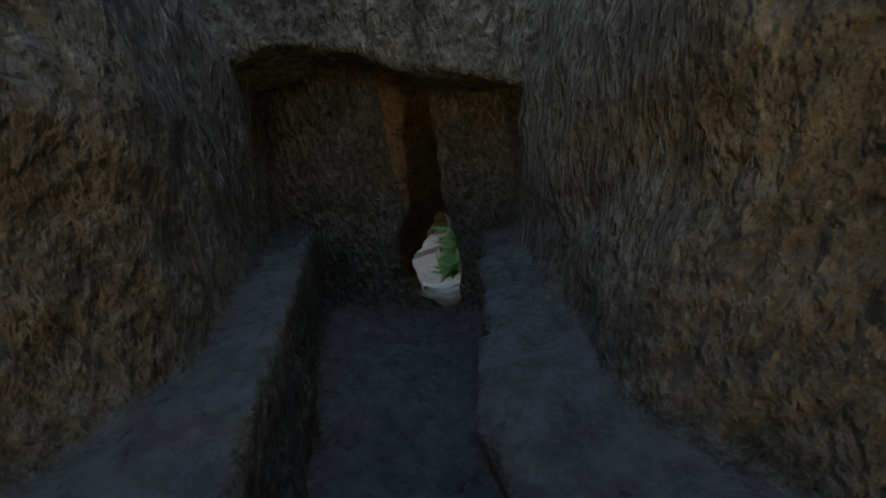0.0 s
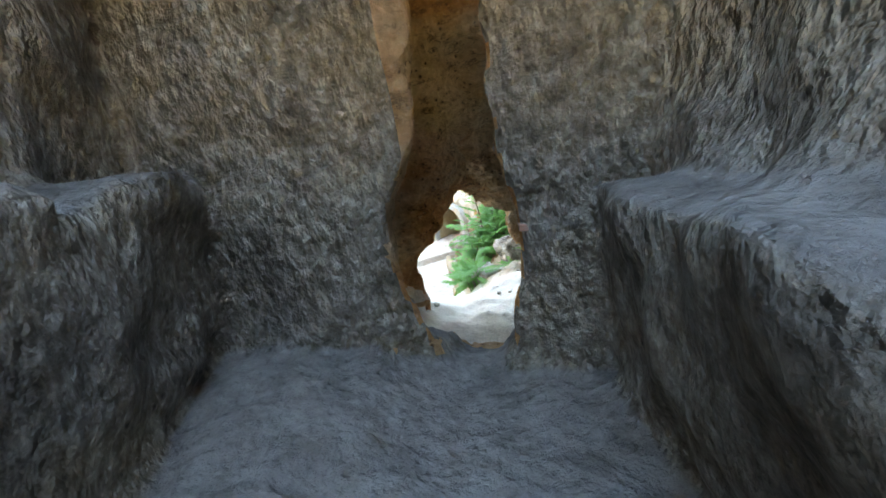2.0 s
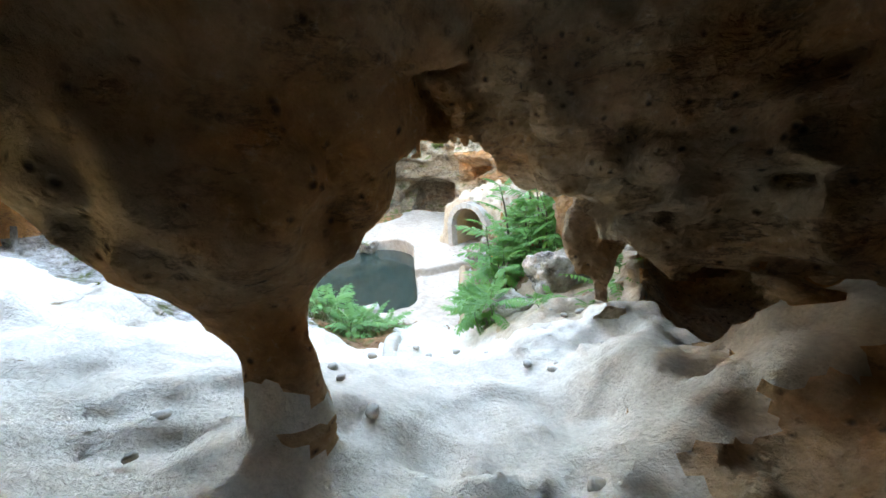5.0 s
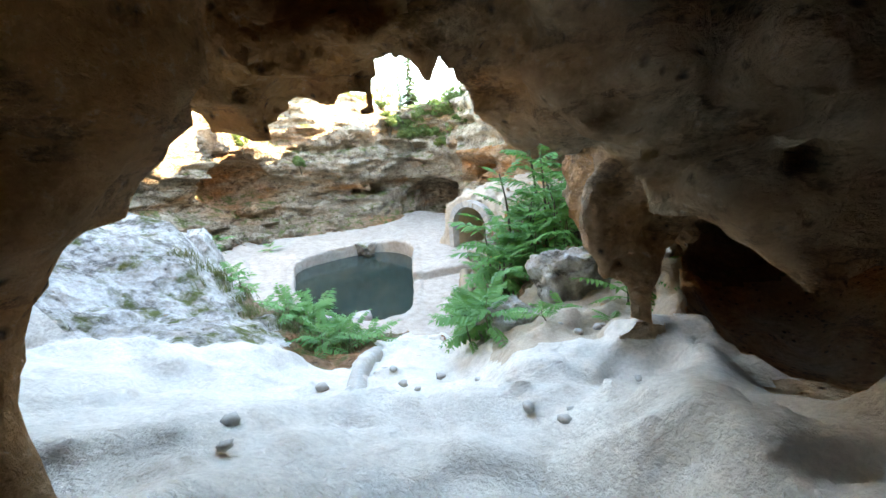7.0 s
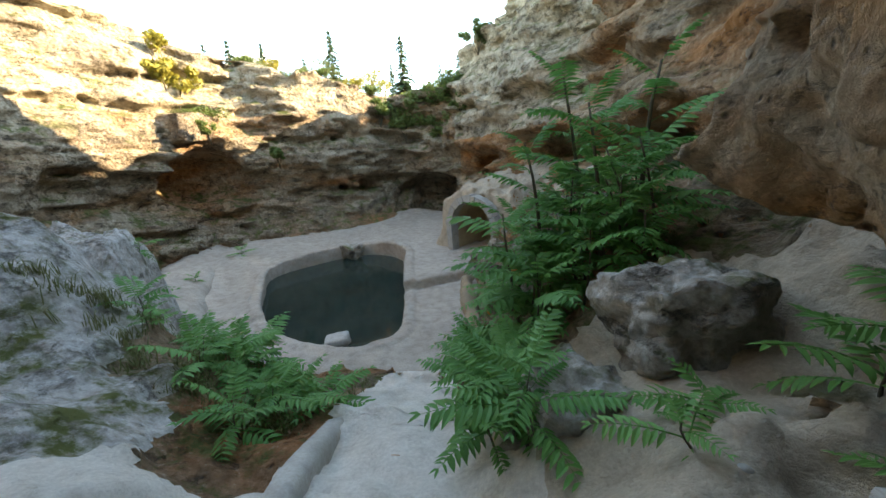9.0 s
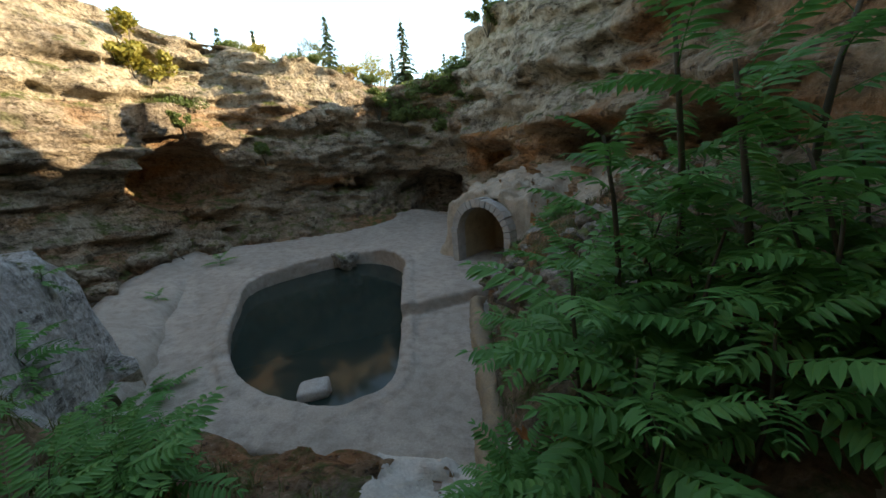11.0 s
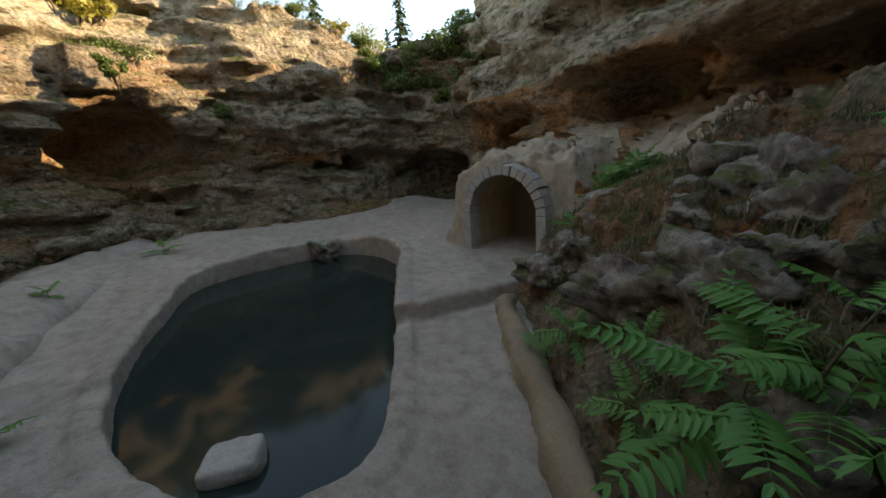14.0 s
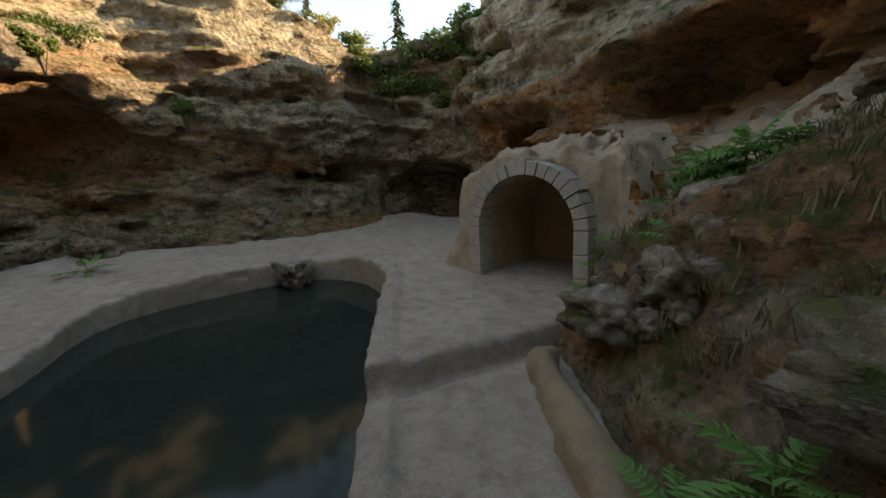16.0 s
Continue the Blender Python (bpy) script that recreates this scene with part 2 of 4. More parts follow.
def vnoise(x, y, z):
    xi, yi, zi = np.floor(x).astype(np.int32), np.floor(y).astype(np.int32), np.floor(z).astype(np.int32)
    fx, fy, fz = x - xi, y - yi, z - zi
    fx, fy, fz = fx * fx * (3 - 2 * fx), fy * fy * (3 - 2 * fy), fz * fz * (3 - 2 * fz)
    x0, y0, z0, x1, y1, z1 = xi & 63, yi & 63, zi & 63, (xi + 1) & 63, (yi + 1) & 63, (zi + 1) & 63
    a = _LAT[x0, y0, z0] * (1 - fx) + _LAT[x1, y0, z0] * fx
    b = _LAT[x0, y1, z0] * (1 - fx) + _LAT[x1, y1, z0] * fx
    c = _LAT[x0, y0, z1] * (1 - fx) + _LAT[x1, y0, z1] * fx
    d = _LAT[x0, y1, z1] * (1 - fx) + _LAT[x1, y1, z1] * fx
    return (a * (1 - fy) + b * fy) * (1 - fz) + (c * (1 - fy) + d * fy) * fz


def fbm(x, y, z, octaves=4, gain=0.5):
    s, amp = 0.0, 1.0
    for i in range(octaves):
        s = s + amp * vnoise(x + 17.3 * i, y + 5.1 * i, z + 9.7 * i)
        x, y, z, amp = x * 2.03, y * 2.03, z * 2.03, amp * gain
    return s


def smin(a, b, k):
    h = np.clip(0.5 + 0.5 * (b - a) / k, 0, 1)
    return b * (1 - h) + a * h - k * h * (1 - h)


def smax(a, b, k):
    return -smin(-a, -b, k)


def sstep(a, b, x):
    t = np.clip((x - a) / (b - a), 0, 1)
    return t * t * (3 - 2 * t)


# ---------------------------------------------------------------- plan of the quarry
BOWL = [(1.45, 5.2), (2.05, 6.9), (2.9, 9.0), (2.9, 12.0), (2.2, 14.5), (1.3, 16.8), (-0.6, 19.2), (-2.4, 21.5), (-4.0, 23.6), (-6.9, 24.0),
        (-7.6, 22.2), (-9.5, 20.0), (-11.6, 18.9), (-12.9, 17.0), (-13.2, 13.0), (-12.0, 9.5), (-8.5, 7.2), (-4.5, 5.7), (-2.6, 5.2)]
TOPS = [(-14, 11, 11.0), (-13.5, 15.5, 9.0), (-12, 19.6, 7.9), (-9.7, 20.7, 7.3), (-8, 22.3, 6.9), (-6.5, 24.5, 6.7), (-4.2, 24.5, 6.6), (-2.6, 22.3, 7.9),
        (-0.6, 20, 9.0), (2, 16.5, 12.5), (3, 10, 13.4), (2, 4.5, 12.0), (-3, 4, 9.5), (-8, 6, 9.5)]
PATH_Y = [1.0, 2.5, 3.5, 4.4, 5.24, 5.32, 6.5, 7.6, 9.0, 9.9, 40.0]
PATH_Z = [2.65, 2.50, 2.30, 2.11, 2.02, 1.88, 1.42, 0.95, 0.35, -0.05, -0.05]
EDGE_Y = [2.0, 5.0, 6.8, 7.7, 10.0, 12.5, 14.5, 15.4, 17.0]
EDGE_R = [1.3, 0.75, -0.22, -0.52, -0.70, -1.08, -1.42, -0.95, -0.6]
EDGE_L = [-2.0, -1.5, -1.05, -1.32, -1.6, -9.0, -12.0, -12.0, -12.0]
BANK_Y = [4.0, 5.2, 7.2, 9.0, 12.0, 15.0, 16.2, 17.2, 19.0]
BANK_Z = [2.5, 2.5, 2.35, 2.1, 2.05, 1.95, 2.15, 2.35, 2.7]


ARCH_L, ARCH_R = Vector((-2.46, 16.66, 0.22)), Vector((-0.89, 15.80, 0.22))
ARCH_MID = (ARCH_L + ARCH_R) / 2
ARCH_ACROSS = (ARCH_R - ARCH_L).normalized()
ARCH_IN = Vector((-ARCH_ACROSS.y, ARCH_ACROSS.x, 0))       # into the tunnel
ARCH_HALF = (ARCH_R - ARCH_L).length / 2


def smooth_loop(pts, n, closed=True):
    """A Catmull-Rom line through a few plan points."""
    out, m = [], len(pts)
    P = [Vector((*p, 0)) if len(p) == 2 else Vector(p) for p in pts]
    spans = m if closed else m - 1
    for i in range(spans):
        a, b, c, d = (P[(i - 1) % m], P[i], P[(i + 1) % m], P[(i + 2) % m]) if closed else (P[max(i - 1, 0)], P[i], P[i + 1], P[min(i + 2, m - 1)])
        for k in range(n):
            t = k / n
            out.append(0.5 * ((2 * b) + (c - a) * t + (2 * a - 5 * b + 4 * c - d) * t * t + (3 * b - a - 3 * c + d) * t ** 3))
    if not closed:
        out.append(P[-1])
    return out


POOL = [(-7.1, 13.2), (-8.1, 14.9), (-7.3, 16.7), (-6.2, 17.7), (-5.0, 17.4), (-4.05, 16.35), (-3.6, 15.0), (-3.1, 13.6), (-2.5, 11.9), (-2.3, 11.0), (-2.75, 10.4), (-3.7, 10.4), (-4.8, 10.8), (-6.1, 11.9)]
LOW_WALL = [(-5.9, 9.7), (-6.9, 10.8), (-8.3, 12.2), (-10.0, 14.2), (-11.0, 16.2), (-10.9, 17.7), (-9.6, 18.6), (-8.6, 20.4), (-7.5, 22.6)]
DECK = [(-0.45, 9.3), (-0.5, 10.5), (-0.9, 12.5), (-1.3, 14.2), (-0.7, 15.0), (-0.6, 16.0), (-1.6, 17.4), (-2.4, 18.5), (-3.2, 21.5), (-4.0, 24.0), (-7.0, 24.0)] + [(x - 0.35, y) for x, y in LOW_WALL[::-1]] + [(-3.5, 9.5), (-2.0, 9.4)]
STEP_A, STEP_B = (-3.35, 13.05), (-1.1, 14.75)
WATER_Z = -0.16


def loop_distance(x, y, pts):
    best, inside = np.full(x.shape, 1e9), np.zeros(x.shape, bool)
    for a, b in zip(pts, pts[1:] + pts[:1]):
        ex, ey = b[0] - a[0], b[1] - a[1]
        t = np.clip(((x - a[0]) * ex + (y - a[1]) * ey) / (ex * ex + ey * ey + 1e-12), 0, 1)
        best = np.minimum(best, np.hypot(x - a[0] - t * ex, y - a[1] - t * ey))
        inside ^= ((a[1] > y) != (b[1] > y)) & (x < ex * (y - a[1]) / (ey + 1e-12) + a[0])
    return np.where(inside, -best, best)


pool_loop = smooth_loop(POOL, 5)
pool_pts = [(p.x, p.y) for p in pool_loop]


def bowl_distance(x, y):
    """Signed distance to the quarry's outline: positive inside the bowl."""
    best = np.full(np.broadcast(x, y).shape, 1e9)
    inside = np.zeros(best.shape, bool)
    for (ax, ay), (bx, by) in zip(BOWL, BOWL[1:] + BOWL[:1]):
        ex, ey = bx - ax, by - ay
        t = np.clip(((x - ax) * ex + (y - ay) * ey) / (ex * ex + ey * ey), 0, 1)
        best = np.minimum(best, np.hypot(x - ax - t * ex, y - ay - t * ey))
        cross = ((ay > y) != (by > y)) & (x < (bx - ax) * (y - ay) / (by - ay + 1e-12) + ax)
        inside ^= cross
    return np.where(inside, best, -best)


def top_height(x, y):
    num = den = 0.0
    for px, py, pz in TOPS:
        w = 1 / (0.3 + (x - px) ** 2 + (y - py) ** 2) ** 2
        num, den = num + w * pz, den + w
    return num / den + 0.35 * fbm(x * 0.6, y * 0.6, x * 0 + 3.3, 3)


def ground_height(x, y):
    p = np.interp(y, PATH_Y, PATH_Z)
    er, el, bz = np.interp(y, EDGE_Y, EDGE_R), np.interp(y, EDGE_Y, EDGE_L), np.interp(y, BANK_Y, BANK_Z)
    # right bank: steep at the kerb, then easing up to the ledge under the cliff
    r = np.maximum(x - er, 0)
    steep = np.interp(y, [5.0, 7.5, 9.5], [0.45, 1.0, 2.4])
    bank = np.maximum(bz - p, 0) * (1 - np.exp(-steep * r / np.maximum(bz - p, 0.3)))
    bank = bank + 0.30 * np.maximum(r - 1.0, 0) * sstep(4.5, 7, y)
    # left mound between the cave and the pool
    l = np.maximum(el - x, 0)
    mound = np.minimum(0.26 * l, 1.2) * (1 - sstep(7.6, 9.2, y)) + np.where(y < 9.6, np.maximum(1.85 - p, 0) * sstep(1.8, 3.6, l) * (1 - sstep(7.7, 8.9, y + 0.25 * np.sin(x * 1.3))), 0)
    g = p + np.where(r > 0, bank, 0) + np.where((l > 0) & (y < 9.8), np.maximum(mound, 0), 0)
    # ground banked up round the foot of the pillar
    g = g + 0.40 * sstep(0.40, -0.25, x) * sstep(2.2, 2.8, y) * sstep(5.0, 3.8, y)
    g = g - 0.22 * np.exp(-((x - el + 0.75) / 0.6) ** 2) * sstep(5.9, 6.8, y) * sstep(9.0, 8.2, y)
    # steep rock beyond the deck's outer wall
    wx = np.interp(y, [8.2, 9.7, 10.8, 12.2], [-4.3, -5.9, -6.9, -8.3])
    scarp = 2.35 * sstep(-0.15, 0.5, wx - x + 0.2 * fbm(x, y, x * 0 + 6, 3)) * sstep(11.2, 9.7, y) * sstep(7.6, 8.6, y)
    # talus beneath the left and back cliffs, outside the deck
    d = bowl_distance(x, y)
    talus = np.maximum(1.7 - d, 0) * 0.55 * sstep(9.5, 11.0, y) * (x < -6.5)
    lx = (x - ARCH_MID.x) * ARCH_ACROSS.x + (y - ARCH_MID.y) * ARCH_ACROSS.y
    ly = (x - ARCH_MID.x) * ARCH_IN.x + (y - ARCH_MID.y) * ARCH_IN.y
    g = np.maximum(g, (2.12 + 0.12 * np.maximum(ly, 0)) * sstep(0.02, 0.22, ly) * sstep(2.1, 1.15, np.abs(lx)))
    pool = loop_distance(x, y, POOL)
    g = g + 0.5 * np.clip(x - 1.0, 0, 1.3) * sstep(2.6, 3.2, y) * sstep(5.6, 4.4, y)
    rough = np.clip(r * 1.5, 0, 1) * sstep(6.0, 8.5, y) * (y < 16) + np.clip(l - 0.6, 0, 1) * (y < 9.4) * 0.8 + 0.5 * sstep(0.4, 1.0, x) * (y < 7)
    g = g + rough * (0.17 * fbm(x * 1.4, y * 1.4, x * 0 + 2, 4, 0.6) - 0.05)
    g = g + talus + 0.10 * fbm(x * 1.1, y * 1.1, x * 0, 3) * np.clip(r + l + (y < 9.3), 0, 1)
    g = np.where((y > 9.7) & (x < er - 0.1) & ((x > wx - 0.2) | (y > 11.2)) & (d > 1.2) & (ly < 0), np.minimum(g, -0.12), g)
    g = np.where((y > 7.6) & (y < 11.2) & (x < wx), np.maximum(g, scarp + 0.12 * fbm(x * 2.4, y * 2.4, x * 0, 3) * (scarp > 0.1)), g)
    return np.where((pool < 0.25) & (y > 9.6), np.minimum(g, -1.1), g)


def ellipsoid(x, y, z, c, r):
    k = np.sqrt(((x - c[0]) / r[0]) ** 2 + ((y - c[1]) / r[1]) ** 2 + ((z - c[2]) / r[2]) ** 2)
    return (k - 1) * min(r)


def box_d(x, y, z, lo, hi):
    return np.maximum.reduce([lo[0] - x, x - hi[0], lo[1] - y, y - hi[1], lo[2] - z, z - hi[2]])


def rock_field(x, y, z, d2, g, top):
    """Negative in rock and earth, positive in air."""
    near = y < 9
    # cliffs, with a foot, an undercut band and an overhanging brow
    prof = np.interp(z, [-1, 0.3, 1.4, 2.4, 3.1, 3.9, 5.0, 6.5, 9.0], [0.7, 0.5, 0.0, -0.45, -0.25, 0.35, 0.1, -0.35, -0.9])
    far = sstep(10, 13, y)
    d = d2 - prof * far + (1 - far) * 0.22 * np.maximum(z - 3.8, 0)
    bx, by, bz = x * 0.45, y * 0.45, z * 2.0 + 0.25 * x
    ridge = 0.16 * np.abs(fbm(x * 1.1, y * 1.1, z * 3.2 + 0.3 * x, 3)) + 0.10 * np.abs(vnoise(x * 3.1, y * 3.1, z * 5.0))
    d = d + far * (ridge - 0.12)
    d = d - far * (0.55 * fbm(bx, by, bz, 5, 0.55) + 0.35 * fbm(x * 0.5, y * 0.5, z * 0.5 + 4, 3))
    d = d - (1 - far) * (0.20 * fbm(x * 0.9, y * 0.9, z * 1.2, 4) - 0.14 * np.abs(fbm(x * 2.6, y * 2.6, z * 3.4, 3)))
    cliff = smax(d, z - top, 0.15)
    # jutting ledge with a cut end, and the hollow below it
    ledge = box_d(x, y, z, (-18, 16.1, 4.55), (-11.9, 19, 5.55)) + 0.12 * fbm(x * 1.2, y * 1.2, z * 2, 3)
    cliff = np.minimum(cliff, ledge)
    cliff = smax(cliff, -ellipsoid(x, y, z, (-13.0, 17.4, 3.2), (1.8, 1.6, 1.1)), 0.25)
    # hollow behind the pool, and hollows under the brow on the right
    n3 = 0.18 * fbm(x * 1.3, y * 1.3, z * 1.3 + 8, 3)
    for c, r in (((-5.3, 24.6, 1.1), (2.1, 2.4, 1.55)), ((0.9, 17.8, 3.1), (2.3, 1.6, 0.62)), ((2.6, 14.2, 3.0), (1.3, 1.8, 0.6)), ((-1.6, 21.6, 2.6), (1.5, 1.2, 0.7)),
                 ((-7.6, 22.2, 2.35), (2.0, 1.2, 0.35))):
        cliff = smax(cliff, -(ellipsoid(x, y, z, c, r) + n3), 0.15)
    # cave: roofed chamber and low mouth
    n4 = 0.13 * fbm(x * 1.7, y * 1.7, z * 1.7, 5, 0.6)
    n4 = n4 + 0.10 * np.abs(fbm(x * 3.3, y * 3.3, z * 4.4, 3, 0.6)) - 0.10 + 0.17 * np.abs(vnoise(x * 5.2, y * 5.2, z * 5.2)) + 0.10 * np.abs(vnoise(x * 8.3, y * 8.3, z * 8.3)) - 0.07
    roof = np.interp(x, [-5, -4, -2.6, -1.4, -0.9, 0.3, 0.7, 1.0, 1.3, 1.6, 2.0, 2.6, 3.2, 3.6], [2.9, 3.4, 3.6, 3.72, 3.74, 3.60, 3.55, 3.44, 3.28, 3.2, 3.25, 3.25, 2.9, 2.0])
    roof = roof - 0.16 * np.exp(-((y - 3.95) / 0.35) ** 2) * (x > -1.2)
    mouth = np.maximum.reduce([z - roof, 3.3 - 0.9 * sstep(-0.6, -1.3, x) - y, y - 8.0 + 2.0 * sstep(1.2, 1.9, x), -5.2 - x])
    chamber = ellipsoid(x, y, z, (0.45, 3.05, 3.3), (2.1, 1.32, 1.9))
    chamber = np.maximum(chamber, 1.78 + 1.15 * np.maximum(3.30 - z, 0) - y)
    side = np.maximum.reduce([np.abs(x + 2.7) - 3.0, np.abs(y - 3.65) - 1.75, z - 3.78 - 0.06 * np.sin(2.1 * x)])
    side = np.minimum(side, ellipsoid(x, y, z, (-1.9, 3.3, 3.95), (1.15, 0.75, 0.42)))
    gap = np.maximum.reduce([x + 0.95, -5.2 - x, 4.15 - y + 0.15 * np.sin(2.3 * x), y - 6.6, 3.0 - z])
    hollow = smin(smin(mouth, chamber, 0.25), np.minimum(side, gap), 0.2) + n4
    cliff = smax(cliff, -hollow, 0.12)
    # hanging rock that runs down into the pillar
    px, py = np.interp(z, [2.7, 3.05, 3.5, 4.2], [-0.13, -0.24, -0.32, -0.30]), 3.45 + 0.05 * (z - 2.7)
    rad = np.interp(z, [2.3, 2.7, 3.05, 3.22, 3.42, 3.8, 4.3], [0.19, 0.16, 0.15, 0.20, 0.48, 0.72, 0.92])
    pillar = (np.hypot(x - px, (y - py) * 1.25) - rad) * 0.8 + 0.05 * fbm(x * 4, y * 4, z * 4, 3) - 0.16 * sstep(3.15, 3.5, z) * (np.abs(fbm(x * 3.1, y * 3.1, z * 3.1, 3)) - 0.4) + 0.05 * vnoise(x * 8.3, y * 8.3, z * 8.3) * sstep(3.1, 3.4, z)
    pillar = np.maximum(pillar, 2.3 - z)
    cliff = smin(cliff, pillar, 0.12)
    # carved passage with a bench on each side, all leaning
    u = x - 0.2 * (z - 4.3)
    n5 = 0.07 * fbm(x * 2.0, y * 2.0, z * 2.0, 4, 0.6) + 0.03 * vnoise(x * 7, y * 7, z * 3)
    wall_l, wall_r = -1.17 - 0.45 * (y - 1.35), 1.72 - 0.12 * (y - 1.1)
    in_l, in_r = -0.62 - 0.41 * (y - 1.3), 1.46 - 0.04 * y
    end = 1.38 + 0.18 * np.exp(-((x - 0.5) / 0.6) ** 2)
    flare = 0.5 * np.maximum(z - 6.0, 0) + 0.6 * np.maximum(-1.6 - y, 0)
    upper = np.maximum.reduce([wall_l - u - flare, u - wall_r - flare, y - end, np.where(u < 0.8, 4.43, 4.15) - z])
    floor_z = 3.05 + 0.28 * sstep(0.9, -0.5, x)
    trench = np.maximum.reduce([in_l - u, u - in_r + 0.35 * (z - 4.15), y - end, floor_z - z])
    roofed = np.where(y > 0.45 + 0.2 * np.sin(x * 3), z - 6.0 + 0.16 * x - 0.15 * np.sin(x * 2.2 + 1), -1.0)
    carved = np.maximum(np.minimum(upper, trench), roofed) + n5
    # slot in the end wall
    sl = np.interp(z, [3.2, 3.5, 3.85, 4.1, 4.4, 5.0, 6.2], [0.36, 0.34, 0.34, 0.40, 0.52, 0.60, 0.80])
    sr = np.interp(z, [3.2, 3.6, 4.0, 5.0, 6.2], [1.02, 1.05, 1.05, 1.03, 0.98])
    bevel = 0.3 * np.maximum(1.52 - y, 0) * (1 - 0.6 * sstep(4.2, 4.8, z))
    fl = 0.55 * np.maximum(y - 1.72, 0) - bevel
    sill = np.interp(y, [1.3, 1.6, 2.3], [3.08, 3.04, 2.76]) + 7.0 * np.clip(np.abs(x - 0.74) - 0.10, 0, 0.5) ** 2
    slot = np.maximum.reduce([sl - x - fl - 2 * bevel, x - sr - fl - 2 * bevel, 1.0 - y, y - 2.9]) + 0.06 * fbm(x * 3, y * 3, z * 3, 3)
    slot = smax(slot, sill - z + 0.05 * fbm(x * 4, y * 4, z * 4, 2), 0.12)
    cliff = smax(cliff, -slot, 0.06)
    cliff = smax(cliff, -carved, 0.05)
    # cleft through the roof above the mouth
    cleft = np.maximum.reduce([np.abs(x - 0.42 - 0.06 * np.sin(y * 3)) - 0.03 - 0.07 * sstep(3.95, 3.6, z), 4.4 - y, y - 5.9, 3.5 - z, z - 5.5])
    cliff = np.maximum(cliff, -cleft)
    # earth
    # overhanging rock on the right of the mouth
    jut = box_d(x, y, z, (1.18 + 0.22 * np.maximum(z - 3.6, 0) + 0.55 * np.maximum(3.15 - z, 0), 5.0, 2.68 + 0.22 * np.maximum(5.9 - y, 0)), (4.5, 6.95, 9.5))
    jut = jut + 0.22 * fbm(x * 1.2, y * 1.2, z * 1.2, 4, 0.6) + 0.16 * np.abs(fbm(x * 3.3, y * 3.3, z * 4.4, 3)) + 0.10 * np.abs(vnoise(x * 6.1, y * 6.1, z * 6.1)) - 0.16
    cliff = smin(cliff, jut, 0.2)
    earth = (z - g) * 0.85 + (0.07 + 0.09 * sstep(8.2, 9.2, y) + 0.05 * sstep(0.9, 1.4, x)) * fbm(x * 2.8, y * 2.8, z * 2.8, 4, 0.6) * sstep(-0.02, 0.12, g)
    f = np.minimum(cliff, np.where(y > 1.9, earth, 9.0))
    # tunnel behind the arch
    lx = (x - ARCH_MID.x) * ARCH_ACROSS.x + (y - ARCH_MID.y) * ARCH_ACROSS.y
    ly = (x - ARCH_MID.x) * ARCH_IN.x + (y - ARCH_MID.y) * ARCH_IN.y
    bore = np.maximum.reduce([np.hypot(lx, np.maximum(z - 1.1, 0)) - ARCH_HALF, -0.6 - ly, ly - 1.9, -0.1 - z])
    f = np.maximum(f, -bore)
    # dark low hollow under the overhang
    den = np.minimum(ellipsoid(x, y, z, (2.75, 6.3, 2.42), (0.95, 1.25, 0.66)), ellipsoid(x, y, z, (2.3, 5.4, 2.80), (1.1, 1.0, 0.55)))
    return smax(f, -(den + 0.10 * fbm(x * 2, y * 2, z * 2, 3)), 0.08)


def surface_nets(f, origin, h):
    """Quads on the zero level of a field sampled on a grid."""
    s = f < 0
    nx, ny, nz = f.shape
    cnt = np.zeros((nx - 1, ny - 1, nz - 1), np.int8)
    acc = np.zeros((3, nx - 1, ny - 1, nz - 1), np.float32)
    quads = []
    for ax in range(3):
        lo = [slice(None)] * 3
        hi = [slice(None)] * 3
        lo[ax], hi[ax] = slice(0, -1), slice(1, None)
        a, b = f[tuple(lo)], f[tuple(hi)]
        cross = s[tuple(lo)] != s[tuple(hi)]
        i, j, k = np.nonzero(cross)
        t = a[i, j, k] / (a[i, j, k] - b[i, j, k])
        p = [i.astype(np.float32), j.astype(np.float32), k.astype(np.float32)]
        p[ax] = p[ax] + t
        o1, o2 = [q for q in range(3) if q != ax]
        idx = [i, j, k]
        for d1 in (0, -1):
            for d2 in (0, -1):
                c = [q.copy() for q in idx]
                c[o1], c[o2] = c[o1] + d1, c[o2] + d2
                ok = np.ones(len(i), bool)
                for q, n in zip(c, cnt.shape):
                    ok &= (q >= 0) & (q < n)
                c0, c1, c2 = c[0][ok], c[1][ok], c[2][ok]
                np.add.at(cnt, (c0, c1, c2), 1)
                for q in range(3):
                    np.add.at(acc[q], (c0, c1, c2), p[q][ok])
        ok = (idx[o1] > 0) & (idx[o2] > 0) & (idx[o1] < f.shape[o1] - 1) & (idx[o2] < f.shape[o2] - 1)
        base = [q[ok] for q in idx]
        ring = []
        for d1, d2 in ((0, 0), (-1, 0), (-1, -1), (0, -1)):
            c = [q.copy() for q in base]
            c[o1], c[o2] = c[o1] + d1, c[o2] + d2
            ring.append(np.ravel_multi_index(c, cnt.shape))
        ring = np.stack(ring, 1)
        flip = s[tuple(base)] ^ (ax == 1)
        ring[~flip] = ring[~flip][:, ::-1]
        quads.append(ring)
    quads = np.concatenate(quads)
    used = np.unique(quads)
    remap = np.full(cnt.size, -1, np.int64)
    remap[used] = np.arange(len(used))
    ci = np.array(np.unravel_index(used, cnt.shape))
    n = cnt[tuple(ci)].astype(np.float32)
    v = np.stack([acc[q][tuple(ci)] / n for q in range(3)], 1) * h + np.array(origin)
    return v, remap[quads]


